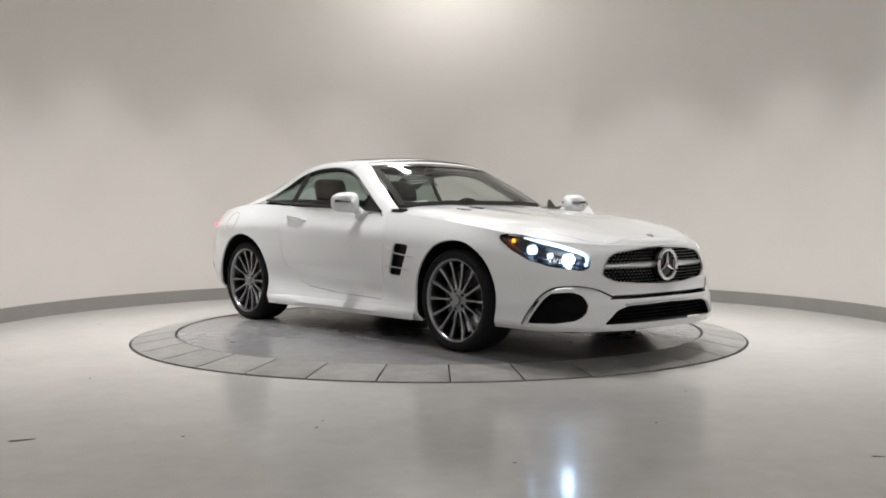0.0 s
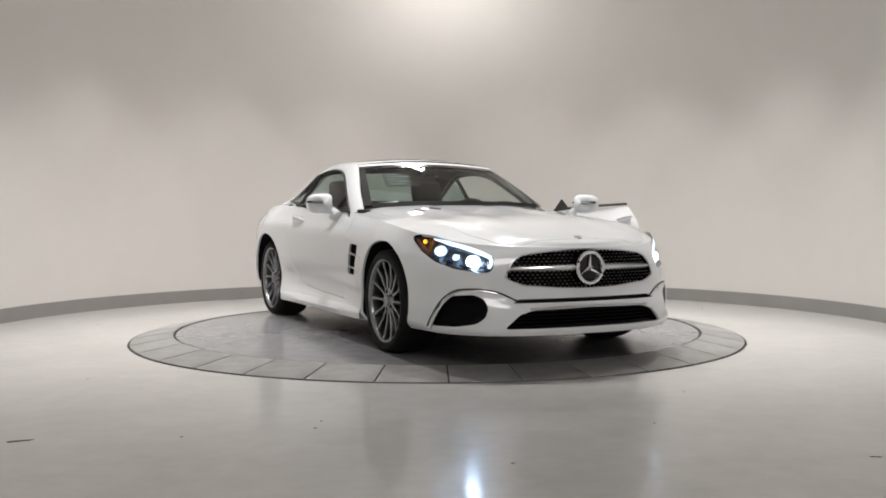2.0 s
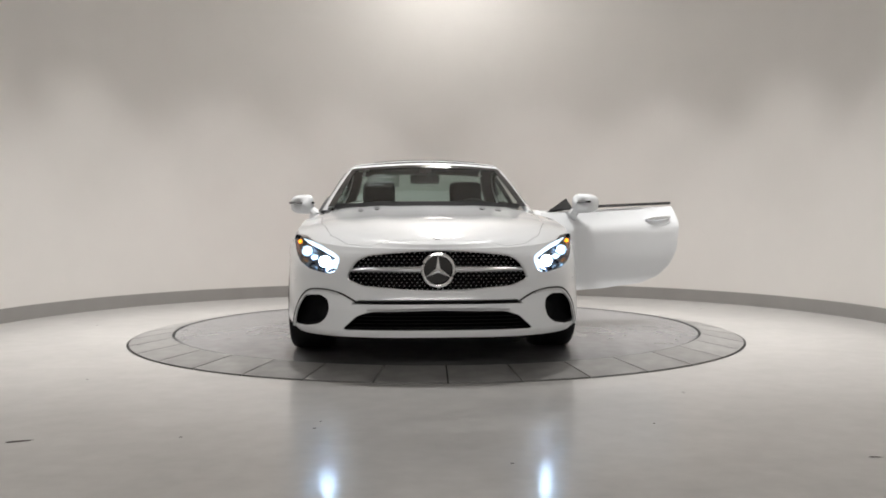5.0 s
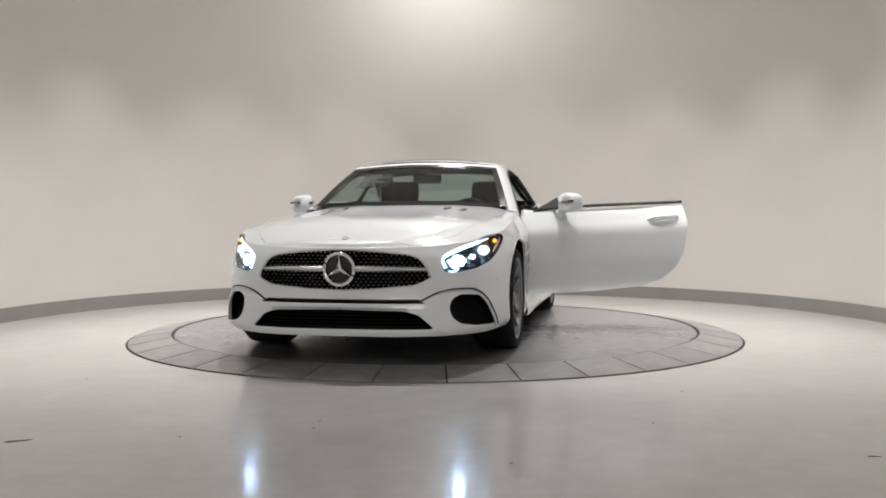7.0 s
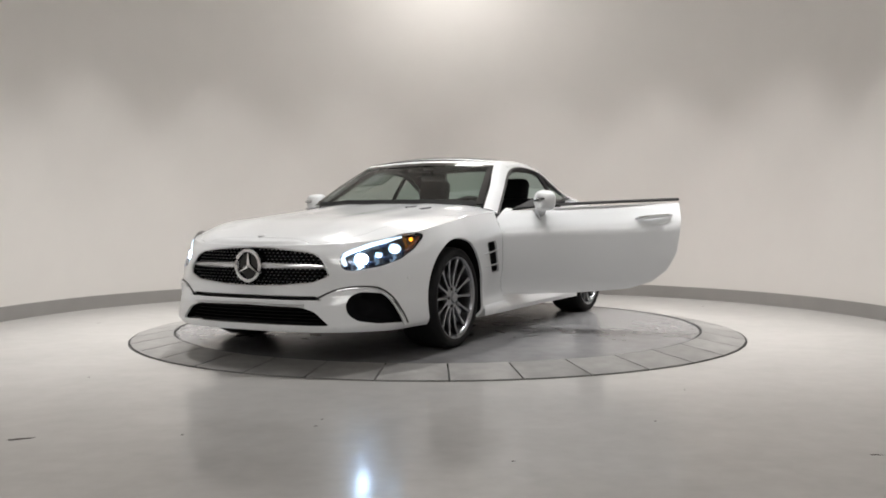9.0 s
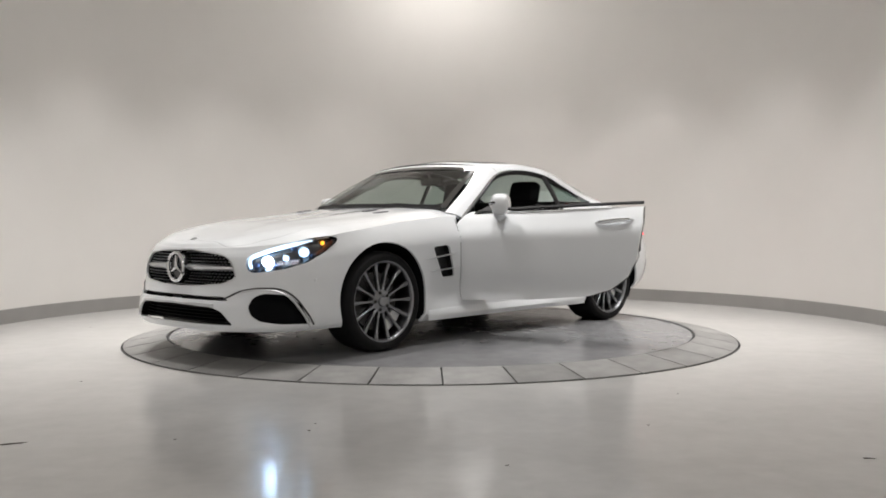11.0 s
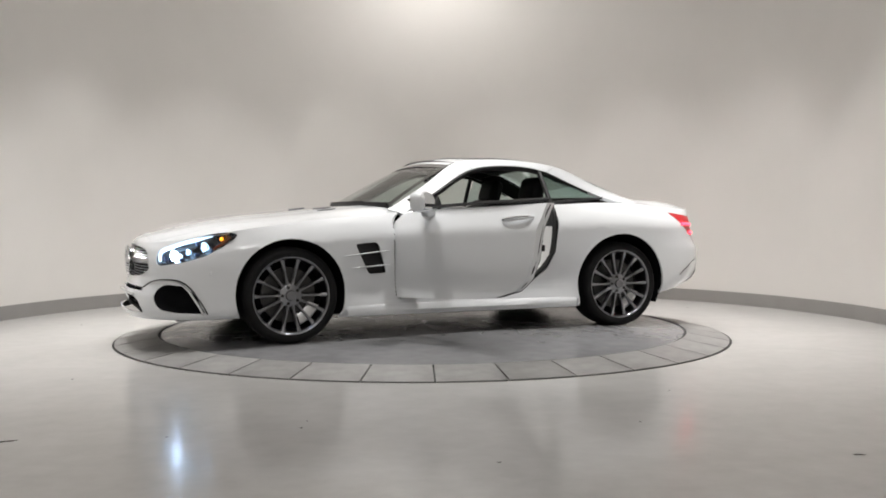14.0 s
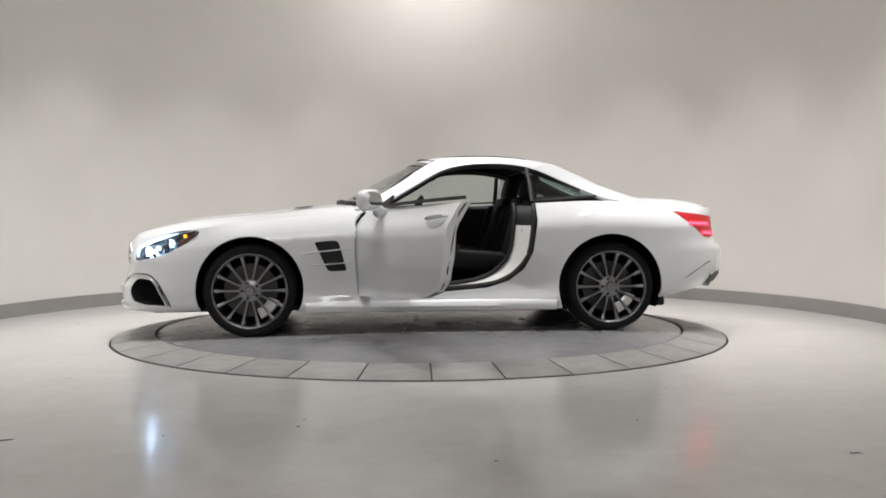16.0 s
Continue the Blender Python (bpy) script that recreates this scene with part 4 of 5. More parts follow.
for s, tag in ((1, 3), (-1, 4)):
    poly = rounded(HEADLAMP, 0.02)
    ca, cz = sum(p[0] for p in poly) / len(poly), sum(p[1] for p in poly) / len(poly)
    bm = bmesh.new()
    rows = [[lamp_point(ca + (a - ca) * f, cz + (z - cz) * f, s, d) for a, z in poly] for f, d in ((1.0, 0.004), (0.97, 0.03), (0.80, 0.055), (0.4, 0.06), (0.02, 0.06))]
    grid(bm, rows, close_v=True)
    bmesh.ops.recalc_face_normals(bm, faces=bm.faces[:])
    hl = part("headlamp", bm, [GLOSSBLACK], car, "lit LED headlamp with amber marker", sharp=60)
    cover = part("lens", rim(extract(shell, tagl, {tag}), 0.003), LENS, hl)
    cover.visible_shadow = False
    # projectors: dark bowl, chrome bezel, bright lens
    for a, z, r, glowing in ((-0.795, 0.612, 0.037, LED), (-0.690, 0.634, 0.019, LEDSOFT), (-0.590, 0.668, 0.033, LEDSOFT)):
        c = lamp_point(a, z, s, 0.034)
        turn = Matrix.Translation(c) @ pose(0, 0, 0, 0, 0, s * 22)
        bm = bmesh.new()
        bmesh.ops.create_icosphere(bm, subdivisions=3, radius=r, matrix=turn @ Matrix.Diagonal((0.5, 1, 0.85, 1)))
        part("projector", bm, glowing, hl)
        bm = bmesh.new()
        tube(bm, [turn @ Vector((0.008, 1.12 * r * math.cos(2 * math.pi * k / 24), 0.97 * r * math.sin(2 * math.pi * k / 24))) for k in range(24)], 0.0045, 6, closed=True)
        part("bezel", bm, CHROME, hl)
    # reflector pieces between them, the lamp's blue reflections put into their colour
    for a, z, w, h in ((-0.870, 0.585, 0.022, 0.020), (-0.745, 0.588, 0.030, 0.012), (-0.640, 0.618, 0.026, 0.014), (-0.655, 0.690, 0.022, 0.014), (-0.545, 0.645, 0.014, 0.016)):
        bm = bmesh.new()
        bmesh.ops.create_icosphere(bm, subdivisions=2, radius=1, matrix=Matrix.Translation(lamp_point(a, z, s, 0.045)) @ pose(0, 0, 0, 0, 0, s * 40) @ Matrix.Diagonal((0.012, w, h, 1)))
        part("reflector", bm, BLUELENS, hl)
    # daytime light guide round the inner end and along the top
    bm = bmesh.new()
    guide = spline([(-0.893, 0.575, 0), (-0.905, 0.610, 0), (-0.890, 0.640, 0), (-0.83, 0.664, 0), (-0.74, 0.692, 0), (-0.64, 0.716, 0), (-0.545, 0.738, 0)], 24)
    tube(bm, [lamp_point(p.x, p.y, s, 0.014) for p in guide], [0.010] * 8 + [0.012] * 12 + [0.009, 0.007, 0.005, 0.004], 8)
    part("daytime_strip", bm, LEDBAR, hl)
    bm = bmesh.new()
    bmesh.ops.create_icosphere(bm, subdivisions=2, radius=0.013, matrix=Matrix.Translation(lamp_point(-0.487, 0.722, s, 0.014)))
    part("side_marker", bm, AMBER, hl, "glowing amber marker")
    bm = bmesh.new()
    tube(bm, [lamp_point(a, z, s, 0.016) for a, z in ((-0.525, 0.652), (-0.475, 0.69), (-0.435, 0.735))], [0.012, 0.016, 0.011], 8)
    part("amber_reflector", bm, AMBERDULL, hl)

# ---- car: flanks ----
def side_y(x, z):
    """Half width of the flank's skin."""
    if x > XA:
        q = min(0.999, (x - XA) / (nose_x(z) - XA))
        w0 = half_w(XA) * (1 - q ** nose_p(z)) ** (1 / nose_p(z))
    elif x < XB:
        q = min(0.999, (x - XB) / (tail_x(z) - XB))
        w0 = half_w(XB) * (1 - q ** PR) ** (1 / PR)
    else:
        w0 = half_w(x)
    v = (z - sill_z(x)) / (shoulder_z(x) - sill_z(x))
    return w0 * (half_w(x) + flank(min(1, max(0, v)), x)) / half_w(x)


def on_side(pts, s, out=0.0):
    return [(x, s * (side_y(x, z) + out), z) for x, z in pts]


for ax, az, ar in ARCHES:
    for s in (1, -1):
        bm = bmesh.new()
        n = 28
        ring_xz = [(ax + ar * 1.015 * math.cos(math.pi * (-0.13 + 1.26 * k / n)), az + ar * 1.015 * math.sin(math.pi * (-0.13 + 1.26 * k / n))) for k in range(n + 1)]
        rows = [[(x, s * (side_y(x, max(z, 0.21)) - 0.012), z) for x, z in ring_xz], [(x, s * 0.58, z) for x, z in ring_xz]]
        vs = grid(bm, rows)
        bm.faces.new(vs[-1])
        part("wheel_house", bm, VOID, car)
for s in (1, -1):
    # air outlet behind the front wheel
    poly = rounded(VENT, 0.02)
    bm = bmesh.new()
    rows = [[(x, s * (side_y(x, z) - 0.004 - d), z) for x, z in poly] for d in (0.0, 0.05)]
    vs = grid(bm, rows, close_v=True)
    bm.faces.new(vs[-1])
    bmesh.ops.recalc_face_normals(bm, faces=bm.faces[:])
    vent = part("side_vent", bm, BLACK, car, "black side vent with two silver fins")
    for a, b in (((0.925, 0.598), (0.60, 0.632)), ((0.875, 0.515), (0.58, 0.535))):
        bm = bmesh.new()
        pts = [(a[0] + (b[0] - a[0]) * k / 8, a[1] + (b[1] - a[1]) * k / 8) for k in range(9)]
        tube(bm, on_side(pts, s, 0.002), [0.002, 0.006, 0.008, 0.009, 0.009, 0.009, 0.009, 0.007, 0.002], 8, 0.6)
        part("fin", bm, SATIN, vent, "satin silver fin")
    # sill blade
    bm = bmesh.new()
    rows = []
    for k in range(25):
        x = 0.908 - 1.783 * k / 24
        w = side_y(x, 0.25)
        t = min(1, 4 * min(k, 24 - k) / 24 + 0.2)
        rows.append([(x, s * (w - 0.02), 0.275), (x, s * (w + 0.010 * t), 0.254), (x, s * (w + 0.026 * t), 0.222), (x, s * (w + 0.012 * t), 0.190), (x, s * (w - 0.05), 0.180)])
    grid(bm, rows)
    bmesh.ops.recalc_face_normals(bm, faces=bm.faces[:])
    part("side_skirt", bm, PAINT, car, sharp=50)
    # tail lamp
    tl = part("tail_lamp", rim(extract(shell, tagl, {8 if s > 0 else 9}), 0.01, 0.003), REDLENS, car, "lit red tail lamp")
    for x0, x1, z0, z1 in ((-1.90, -2.10, 0.800, 0.792), (-2.03, -2.15, 0.728, 0.722)):
        bm = bmesh.new()
        pts = [(x0 + (x1 - x0) * k / 8, z0 + (z1 - z0) * k / 8) for k in range(9)]
        tube(bm, on_side(pts, s, 0.002), 0.011, 8, 1.0)
        part("light_bar", bm, REDGLOW, tl)
    # rear bumper crease, its shade drawn as a thin black bar
    bm = bmesh.new()
    tube(bm, on_side([(-1.86, 0.40), (-1.95, 0.45), (-2.05, 0.50), (-2.10, 0.515)], s, 0.0), 0.004, 6)
    part("bumper_groove", bm, BLACK, car)
    bm = bmesh.new()
    lathe(bm, [(0.036, 0.0), (0.042, 0.004), (0.044, -0.004), (0.044, 0.16), (0.036, 0.16)], 24, "x")
    for v in bm.verts:
        v.co.y *= 1.5
    bmesh.ops.recalc_face_normals(bm, faces=bm.faces[:])
    part("exhaust_tip", bm, GLOSSBLACK, car).matrix_basis = pose(-2.16, s * 0.50, 0.355)
    # small round sensors
    bm = bmesh.new()
    lathe(bm, [(0.0, 0.001), (0.010, 0.0005), (0.011, -0.004)], 14)
    o = part("parking_sensor", bm, PAINT, car)
    o.matrix_basis = pose(1.80, s * side_y(1.80, 0.50), 0.50, 0, 0, 0 if s > 0 else 180)
# fuel flap outline on the passenger side
bm = bmesh.new()
tube(bm, [(x, y, z) for x, y, z in on_side([(-1.45 + 0.085 * math.cos(2 * math.pi * k / 28), 0.83 + 0.07 * math.sin(2 * math.pi * k / 28)) for k in range(28)], -1, -0.0008)], 0.0018, 4, closed=True)
part("fuel_flap", bm, GAP, car)
# dark rear valance
bm = bmesh.new()
rows = []
for k in range(21):
    a = math.pi * (k / 20 - 0.5)
    c, sn = max(0, math.cos(a)), math.sin(a)
    yy = 0.925 * (abs(sn) ** (2 / PR)) * (1 if sn > 0 else -1)
    rows.append([(XB + (xx - XB) * c ** (2 / PR), yy * f, z) for xx, f, z in ((-2.352, 1.0, 0.43), (-2.345, 1.0, 0.40), (-2.30, 1.0, 0.35), (-2.12, 0.95, 0.30))])
rows = [r for r in rows if r[0][0] < -2.0]
grid(bm, rows)
bmesh.ops.recalc_face_normals(bm, faces=bm.faces[:])
part("rear_valance", bm, BLACK, car, "black lower rear valance")


def handle_set(owner, s, shift):
    """Pull handle with a bright insert, over a bowl in the door skin."""
    bm = bmesh.new()
    pts = []
    for k in range(13):
        t = k / 12
        x = -0.43 - 0.25 * t
        z = 0.838 + 0.024 * t + 0.006 * math.sin(math.pi * t)
        pts.append(Vector((x, s * (side_y(x, z) + 0.004 + 0.030 * math.sin(math.pi * min(1, max(0, t))) ** 0.5), z)) - shift)
    tube(bm, pts, [0.004, 0.009, 0.012, 0.0135, 0.014, 0.0145, 0.0145, 0.0145, 0.014, 0.0135, 0.012, 0.010, 0.005], 10, 1.3)
    part("door_handle", bm, PAINT, owner)
    bm = bmesh.new()
    tube(bm, [p + Vector((0, s * 0.011, 0.003)) for p in pts[1:12]], 0.0045, 6, 1.3)
    part("handle_insert", bm, CHROME, owner, "chrome handle insert")
    bm = bmesh.new()
    rows = []
    for r, d in ((1.0, 0.0006), (0.92, -0.004), (0.6, -0.010), (0.02, -0.013)):
        rows.append([Vector(on_side([(-0.555 + 0.105 * r * math.cos(2 * math.pi * k / 24), 0.829 + 0.040 * r * math.sin(2 * math.pi * k / 24))], s, d + 0.002)[0]) - shift for k in range(24)])
    grid(bm, rows, close_v=True)
    bmesh.ops.recalc_face_normals(bm, faces=bm.faces[:])
    part("handle_bowl", bm, PAINT, owner)


def mirror_set(owner, s, shift):
    """Door mirror on a short foot; housing, dark and silver lamp strip, glass."""
    cx, cy, cz = 0.205, 0.945, 0.965
    bm = bmesh.new()
    rows = []
    for k in range(15):
        a = math.pi * k / 14
        x = 0.055 * math.cos(a)
        r = max(0.001, math.sin(a)) ** (0.42 if k < 7 else 0.16)
        ring = []
        for j in range(28):
            b = 2 * math.pi * j / 28
            cc, ss = math.cos(b), math.sin(b)
            yy = (abs(cc) ** 0.62) * (1 if cc > 0 else -1) * 0.088 * r
            zz = (abs(ss) ** 0.62) * (1 if ss > 0 else -1) * (0.072 - 0.010 * cc) * r
            ring.append(Vector((cx + x - 0.02 * cc, s * (cy + yy), cz + zz)) - shift)
        rows.append(ring)
    grid(bm, rows, close_v=True)
    bmesh.ops.recalc_face_normals(bm, faces=bm.faces[:])
    part("mirror_housing", bm, PAINT, owner, sharp=60)
    bm = bmesh.new()
    tube(bm, [Vector((cx + 0.02, s * (cy - 0.075), cz - 0.045)) - shift, Vector((cx + 0.03, s * (cy - 0.12), cz - 0.08)) - shift, Vector((cx + 0.05, s * 0.83, 0.87)) - shift], [0.042, 0.048, 0.06], 12, 0.7)
    part("mirror_foot", bm, PAINT, owner)
    bm = bmesh.new()
    pts = [Vector((cx + 0.051 * math.sqrt(1 - abs(t) ** 3.2) - 0.016 * t + 0.001, s * (cy + 0.100 * t), cz + 0.010)) - shift for t in [0.93 * (k / 8 - 1) for k in range(17)]]
    tube(bm, pts, 0.0085, 8, 1.0)
    part("indicator_strip", bm, GLOSSBLACK, owner)
    bm = bmesh.new()
    tube(bm, [p + Vector((0.007, 0, 0.001)) for p in pts[2:15]], 0.0035, 6)
    part("indicator_lens", bm, CHROME, owner)
    bm = bmesh.new()
    lathe(bm, [(0.0, 0.0), (0.055, 0.0), (0.058, 0.004)], 28, "x")
    for v in bm.verts:
        v.co = Vector((cx - 0.058, s * (cy + v.co.y * 1.45), cz + v.co.z * 1.0)) - shift
    part("mirror_glass", bm, MIRRORGLASS, owner)


ZERO = Vector((0, 0, 0))
handle_set(right_door, -1, ZERO)
mirror_set(right_door, -1, ZERO)
handle_set(driver_door, 1, HINGE)
mirror_set(driver_door, 1, HINGE)

# ---- driver door: inner side ----
inner = extract(shell, tagl, {6})
inner.normal_update()
for v in inner.verts:
    v.co = v.co + Vector((0, -0.073, 0)) - HINGE
bmesh.ops.reverse_faces(inner, faces=inner.faces[:])
part("door_lining", inner, LEATHER, driver_door, "black leather door lining")
bm = bmesh.new()
tube(bm, [Vector((x, y - 0.010, z + 0.004)) - HINGE for x, y, z in spline(BELT[:4], 18)], 0.012, 6)
part("belt_strip", bm, BLACK, driver_door)
bm = bmesh.new()
bm.faces.new([bm.verts.new(Vector(q) - HINGE) for q in ((0.43, 0.790, 0.905), (0.21, 0.790, 0.932), (0.235, 0.740, 1.005))])
rim(bm, 0.02)
part("mirror_sail", bm, BLACK, driver_door)
# black seal round the door's shut face
bm = bmesh.new()
edge_pts = [(-0.735, 0.935), (-0.735, 0.84), (-0.70, 0.605), (-0.635, 0.485), (-0.535, 0.405), (-0.38, 0.357), (0.0, 0.328), (0.50, 0.315)]
ep = spline([(x, side_y(x, z) - 0.042, z) for x, z in edge_pts], 40)
tube(bm, [p - HINGE + Vector((0.001, 0, 0.001)) for p in ep], 0.0075, 6)
part("door_seal", bm, SEAL, driver_door)
bm = bmesh.new()
box(bm, -0.722, -0.70, 0.795, 0.815, 0.65, 0.69, 0.004)
bmesh.ops.translate(bm, vec=-HINGE, verts=bm.verts[:])
part("door_latch", bm, BLACK, driver_door)

# ---- door opening of the body on the driver side ----
outer_edge = spline([(x, side_y(x, z) - 0.012, z) for x, z in [(-0.742, 0.93)] + edge_pts[1:]], 40)
inner_edge = []
for p in outer_edge:
    k = min(1, max(0, (p.z - 0.31) / 0.3))
    inner_edge.append(Vector((p.x + 0.125 * min(1, max(0, (0.1 - p.x) / 0.5)), p.y - 0.115, p.z + 0.02 * (1 - k))))
cutz = [k for k, p in enumerate(outer_edge) if p.z < 0.80][0]
skin("door_jamb", patch(outer_edge[cutz:], inner_edge[cutz:], 6, 0.0), JAMB, car, "white painted door jamb")
skin("jamb_cover", patch(outer_edge[:cutz + 1], inner_edge[:cutz + 1], 3, 0.0), BLACK, car)
bm = bmesh.new()
tube(bm, [p + Vector((0.012, -0.004, 0.008)) for p in outer_edge], 0.018, 8)
part("jamb_seal", bm, SEAL, car)
bm = bmesh.new()
tube(bm, [p + Vector((0.008, 0, 0.010)) for p in inner_edge], 0.016, 8)
part("opening_seal", bm, SEAL, car)
# black strip standing in for the dark gap at the door's front edge
bm = bmesh.new()
tube(bm, [(x, side_y(x, z) - 0.0035, z) for x, z in [(p.x, p.y) for p in spline([(0.540, 0.31, 0), (0.552, 0.45, 0), (0.558, 0.60, 0), (0.553, 0.82, 0), (0.515, 0.875, 0)], 24)]], 0.0042, 6)
part("fender_seal", bm, SEAL, car)
bm = bmesh.new()
box(bm, -0.36, 0.40, 0.745, 0.800, 0.345, 0.351, 0.002)
part("sill_plate", bm, SATIN, car, "brushed metal sill plate")
bm = bmesh.new()
box(bm, -0.715, -0.655, 0.772, 0.778, 0.56, 0.62, 0.002, m=None)
part("lock_striker", bm, STEEL, car)
bm = bmesh.new()
for k in range(6):
    zz = 0.60 + 0.028 * k
    vs = box(bm, -0.668, -0.640, 0.80, 0.802, zz, zz + 0.018)
part("jamb_labels", bm, PRINT, car)

# ---- car: cabin ----
bm = bmesh.new()
box(bm, -1.15, 0.85, -0.74, 0.74, 0.245, 0.27, 0.005)
part("cabin_floor", bm, CARPET, car)
bm = bmesh.new()
box(bm, 0.60, 0.66, -0.72, 0.72, 0.26, 0.90, 0.01)
part("bulkhead", bm, BLACK, car)
bm = bmesh.new()
box(bm, -1.06, -0.97, -0.74, 0.74, 0.26, 0.955, 0.02)
part("rear_bulkhead", bm, CARPET, car)
bm = bmesh.new()
box(bm, -1.40, -0.95, -0.62, 0.62, 0.93, 1.005, 0.012)
part("rear_shelf", bm, CARPET, car)
bm = bmesh.new()
rows = []
for k in range(25):
    t = k / 12 - 1
    xf = 0.605 - 0.105 * abs(t) ** 2.3
    y = 0.70 * t
    hood_up = 0.02 * math.exp(-((y - 0.37) / 0.16) ** 2)
    rows.append([(xf, y, 0.925), (0.45 - 0.05 * abs(t), y, 0.935 + hood_up), (0.30, y, 0.925 + hood_up), (0.24, y, 0.885 + hood_up * 0.5), (0.25, y, 0.79), (0.30, y, 0.70), (0.42, y, 0.55)])
grid(bm, rows)
bmesh.ops.recalc_face_normals(bm, faces=bm.faces[:])
dash = part("dashboard", bm, DASH, car, "black dashboard", sharp=60)
bm = bmesh.new()
box(bm, 0.225, 0.245, -0.11, 0.13, 0.80, 0.93, 0.008)
part("centre_screen", bm, GLOSSBLACK, dash)
bm = bmesh.new()
box(bm, -0.55, 0.30, -0.12, 0.12, 0.27, 0.58, 0.04)
part("centre_console", bm, DASH, car)
for s in (1, -1):
    # lower side lining; the driver side is open above the sill
    bm = bmesh.new()
    if s > 0:
        box(bm, -1.0, 0.62, 0.725, 0.775, 0.25, 0.342, 0.01)
    else:
        box(bm, -1.0, 0.62, -0.775, -0.70, 0.25, 0.92, 0.02)
    part("side_lining", bm, LEATHER, car)
    bm = bmesh.new()
    box(bm, -1.0, -0.735, s * 0.74 - 0.03, s * 0.74 + 0.03, 0.30, 0.955, 0.02)
    part("quarter_lining", bm, LEATHER, car)
    seat = new("seat")
    seat.parent = car
    seat.matrix_basis = pose(-0.31, s * 0.375, 0.045)
    bm = bmesh.new()
    box(bm, -0.27, 0.27, -0.24, 0.24, 0.38, 0.52, 0.05, m=pose(0, 0, 0.0, 0, -5, 0))
    for q in (1, -1):
        box(bm, -0.27, 0.25, q * 0.225 - 0.045, q * 0.225 + 0.045, 0.40, 0.56, 0.035, m=pose(0, 0, 0, 0, -5, 0))
    part("seat_cushion", bm, LEATHER, seat)
    bm = bmesh.new()
    lean = pose(-0.27, 0, 0.46, 0, -16, 0)
    box(bm, -0.10, 0.03, -0.22, 0.22, 0.0, 0.52, 0.05, m=lean)
    for q in (1, -1):
        box(bm, -0.09, 0.07, q * 0.215 - 0.05, q * 0.215 + 0.05, 0.02, 0.44, 0.04, m=lean)
    part("seat_back", bm, LEATHER, seat, sharp=50)
    bm = bmesh.new()
    box(bm, -0.10, 0.01, -0.14, 0.14, 0.50, 0.70, 0.05, m=lean)
    part("headrest", bm, LEATHER, seat, sharp=50)
    # roll hoop cover behind the seat
    bm = bmesh.new()
    box(bm, -1.10, -0.98, s * 0.375 - 0.20, s * 0.375 + 0.20, 0.90, 1.0, 0.04)
    part("roll_hoop_cover", bm, LEATHER, car)
# steering wheel
bm = bmesh.new()
tube(bm, [(0, 0.185 * math.cos(2 * math.pi * k / 40), 0.18 * math.sin(2 * math.pi * k / 40)) for k in range(40)], 0.016, 10, closed=True)
lathe(bm, [(0.0, -0.03), (0.07, -0.025), (0.08, 0.01)], 24, "x")
for a in (0, 180, 235, 305):
    c, sn = math.cos(radians(a)), math.sin(radians(a))
    tube(bm, [(0, 0.06 * c, 0.06 * sn), (0, 0.18 * c, 0.175 * sn)], 0.014, 8)
bmesh.ops.recalc_face_normals(bm, faces=bm.faces[:])
part("steering_wheel", bm, LEATHER, car).matrix_basis = pose(0.11, 0.375, 0.83, 0, -22, 0)
# inner mirror
bm = bmesh.new()
box(bm, -0.02, 0.02, -0.115, 0.115, -0.035, 0.035, 0.018)
tube(bm, [(0.01, 0, 0.02), (0.05, 0, 0.075)], 0.014, 8)
box(bm, 0.03, 0.10, -0.05, 0.05, 0.05, 0.09, 0.015)
part("inner_mirror", bm, GLOSSBLACK, car).matrix_basis = pose(-0.075, 0.0, 1.163)
# headlining and visors
skin("headlining", [[p + Vector((0, 0, -0.035)) for p in r[1:24]] for r in roof_rows], CARPET, car)
for s in (1, -1):
    bm = bmesh.new()
    box(bm, -0.13, 0.04, s * 0.32 - 0.16, s * 0.32 + 0.16, 1.235, 1.25, 0.006)
    part("sun_visor", bm, DASH, car)
# seat belt of the driver side
bm = bmesh.new()
tube(bm, [(-0.76, 0.70, 1.0), (-0.70, 0.69, 0.75), (-0.62, 0.68, 0.42)], 0.022, 6, 0.15)
part("seat_belt", bm, SEAL, car)

# ---- lamps of the ceiling and marks on the floor ----
def ceiling_tube():
    t = tagged(new("ceiling_light"), "long white fluorescent ceiling lamp, lit", "ceiling light", "ceiling lamps")
    bm = bmesh.new()
    box(bm, -0.12, 0.12, -0.31, 0.31, -0.055, 0.0, 0.008)
    part("housing", bm, CEIL, t)
    bm = bmesh.new()
    box(bm, -0.08, 0.08, -0.25, 0.25, -0.075, -0.057, 0.006)
    part("diffuser", bm, LAMPGLOW, t)
    return t


for px, py, turn in TUBES:
    ceiling_tube().matrix_basis = pose(px, py, CEIL_Z, 0, 0, turn)

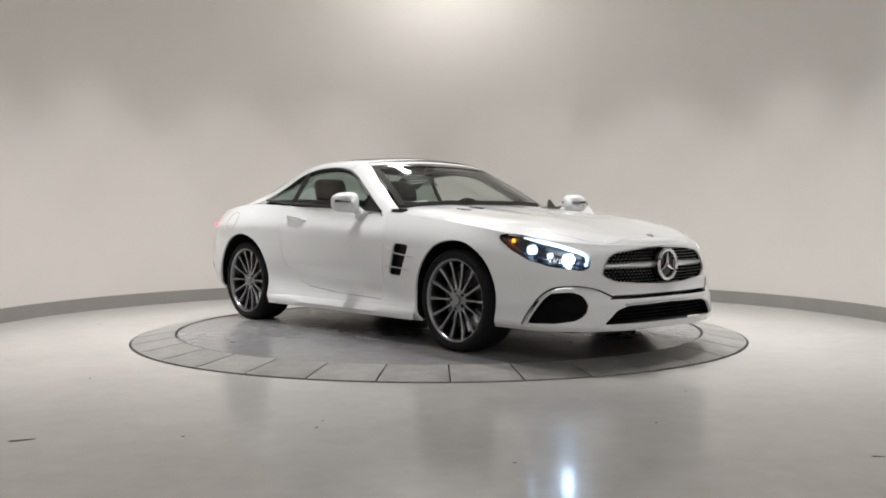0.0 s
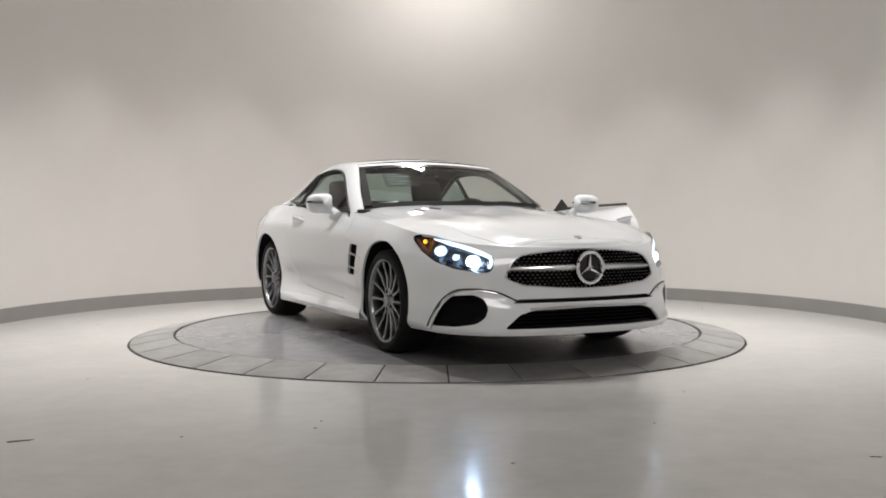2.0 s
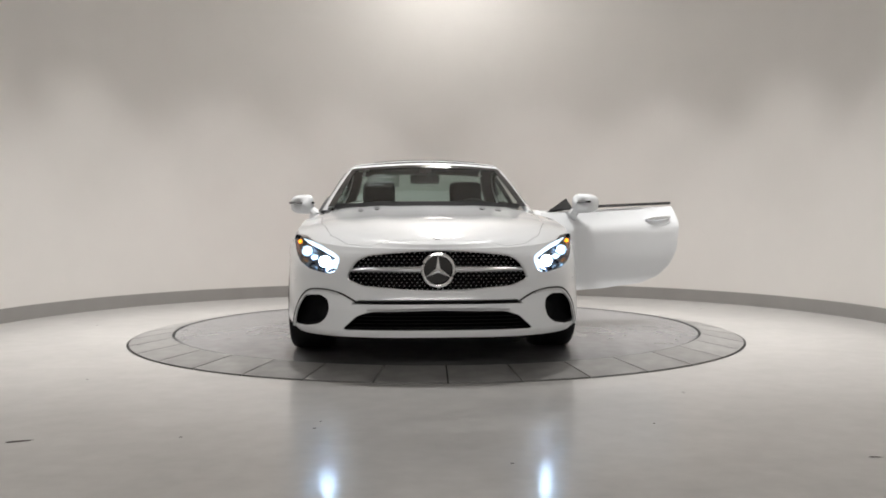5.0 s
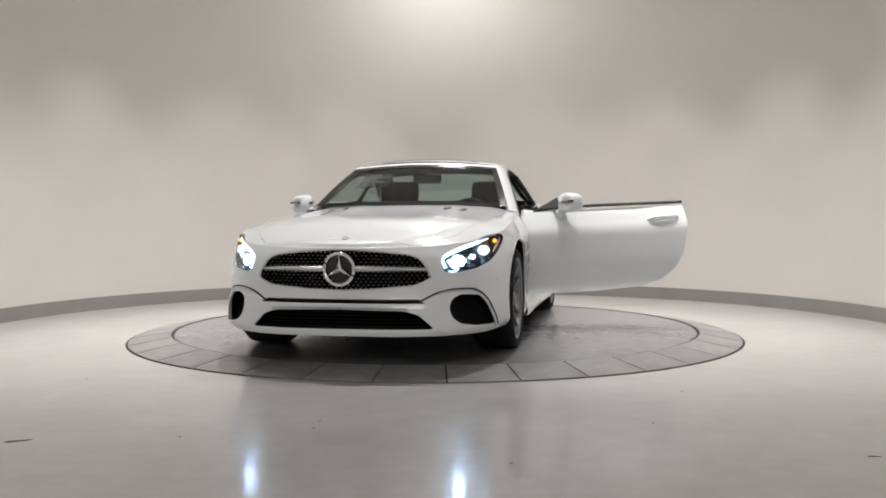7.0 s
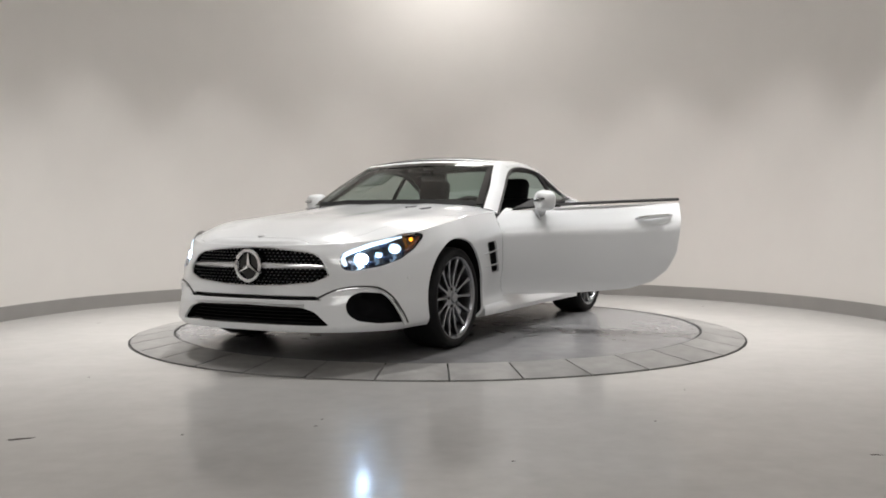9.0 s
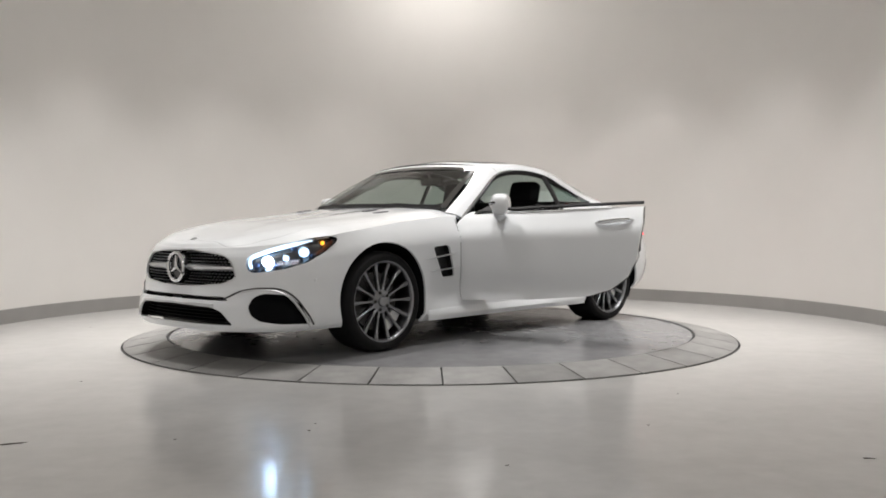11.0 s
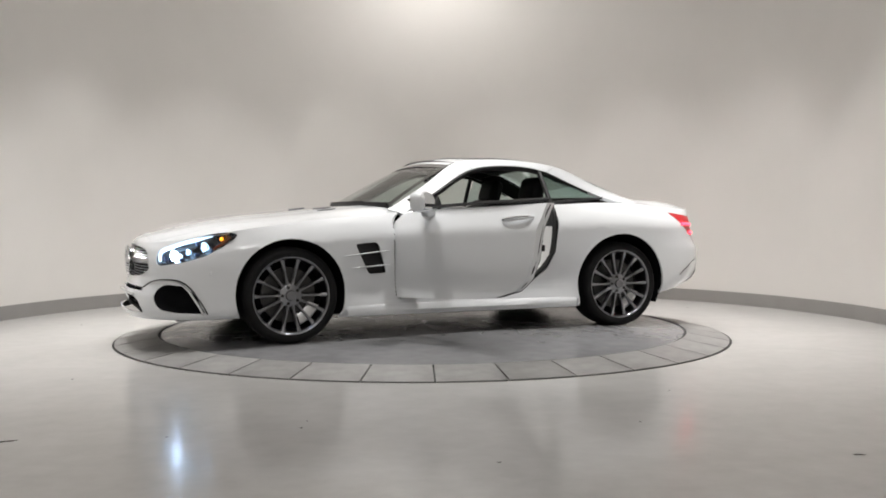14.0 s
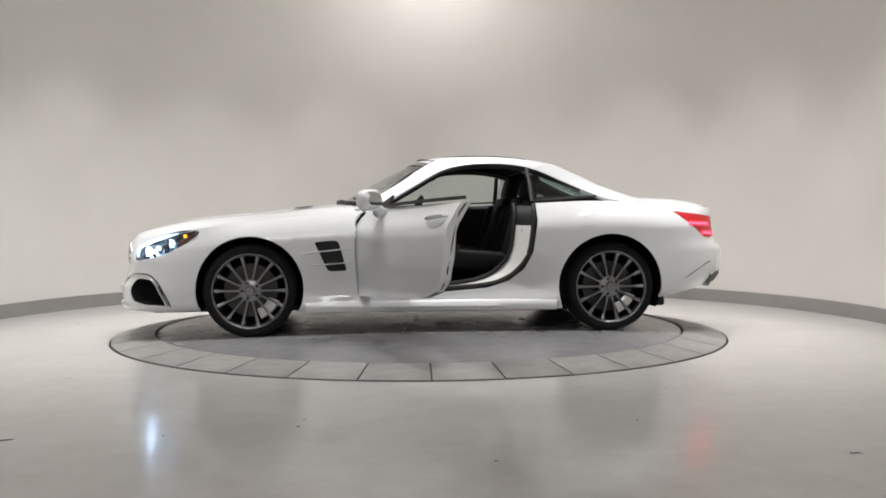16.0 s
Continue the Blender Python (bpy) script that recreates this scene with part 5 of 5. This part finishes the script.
# flat panel added round the unseen fill lamp, and recessed downlights of the ceiling
for px, py, sx, sy, _ in FILL_PANELS:
    t = tagged(new("ceiling_panel"), "flat white panel added above the unseen front fill lamp", "ceiling light", "ceiling panels")
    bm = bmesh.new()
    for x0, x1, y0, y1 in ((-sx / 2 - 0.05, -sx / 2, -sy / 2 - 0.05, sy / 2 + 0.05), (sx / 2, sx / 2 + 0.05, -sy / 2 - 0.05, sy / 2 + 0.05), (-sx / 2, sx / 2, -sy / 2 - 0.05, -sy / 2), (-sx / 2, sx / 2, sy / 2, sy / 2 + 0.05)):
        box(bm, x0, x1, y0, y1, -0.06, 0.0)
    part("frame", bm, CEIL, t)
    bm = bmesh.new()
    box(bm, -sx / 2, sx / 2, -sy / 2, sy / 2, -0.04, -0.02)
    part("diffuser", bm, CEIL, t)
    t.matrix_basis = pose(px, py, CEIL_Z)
can = None
for deg, rad, _, _ in SPOTLIGHTS:
    at = pose(rad * math.cos(radians(deg)), rad * math.sin(radians(deg)), CEIL_Z)
    if can is None:
        can = tagged(new("downlight"), "round white ceiling downlight, lit", "downlight", "downlights round the booth")
        bm = bmesh.new()
        lathe(bm, [(0.085, 0.0), (0.11, -0.004), (0.11, -0.012), (0.09, -0.014), (0.085, 0.0)], 28, "z")
        bmesh.ops.recalc_face_normals(bm, faces=bm.faces[:])
        part("trim_ring", bm, CEIL, can)
        bm = bmesh.new()
        lathe(bm, [(0.0, -0.004), (0.085, -0.004)], 28, "z")
        part("reflector", bm, CHROME, can)
        can.matrix_basis = at
    else:
        copy_thing(can, at)

# scuffs and scraps: place, length, width, turn
SPOTS = [(-1.715, -3.665, 0.056, 0.019, 25), (-0.52, -3.44, 0.008, 0.007, 0), (-1.06, -3.60, 0.008, 0.007, 30), (1.69, -3.97, 0.030, 0.007, -8), (0.98, -3.36, 0.007, 0.006, 0), (-0.51, -3.30, 0.006, 0.005, 0), (-1.98, -2.15, 0.008, 0.006, 0), (1.30, -2.6, 0.006, 0.005, 0), (0.30, -4.05, 0.010, 0.004, 15), (-2.9, 0.6, 0.010, 0.008, 0), (2.6, 1.9, 0.012, 0.008, 40)]
for x, y, a_len, b_len, deg in SPOTS:
    bm = bmesh.new()
    n = 15
    ring_pts = []
    for k in range(n):
        a = 2 * math.pi * k / n
        q = random.uniform(0.55, 1.25)
        ring_pts.append((a_len * q * math.cos(a), b_len * q * math.sin(a)))
    lo = [bm.verts.new((px, py, 0)) for px, py in ring_pts]
    hi = [bm.verts.new((px * 0.6, py * 0.6, 0.0015)) for px, py in ring_pts]
    for k in range(n):
        bm.faces.new((lo[k - 1], lo[k], hi[k], hi[k - 1]))
    bm.faces.new(hi)
    bmesh.ops.recalc_face_normals(bm, faces=bm.faces[:])
    o = tagged(part("floor_debris", bm, SPECK), "small dark scrap on the concrete floor" if a_len < 0.02 else "long dark brown scuff on the concrete floor", "debris", "scraps on the floor")
    o.matrix_basis = pose(x, y, FLOOR_Z + 0.0005, 0, 0, deg)


# ---- what moves ----
def motions():
    turn = smooth_heading()
    walk(car, [(t, pose(0, 0, 0, 0, 0, h) @ pose(-CAR_AXIS[0], -CAR_AXIS[1], 0)) for t, h in turn])
    walk(deck, [(t, pose(0, 0, 0, 0, 0, h)) for t, h in turn])


motions()
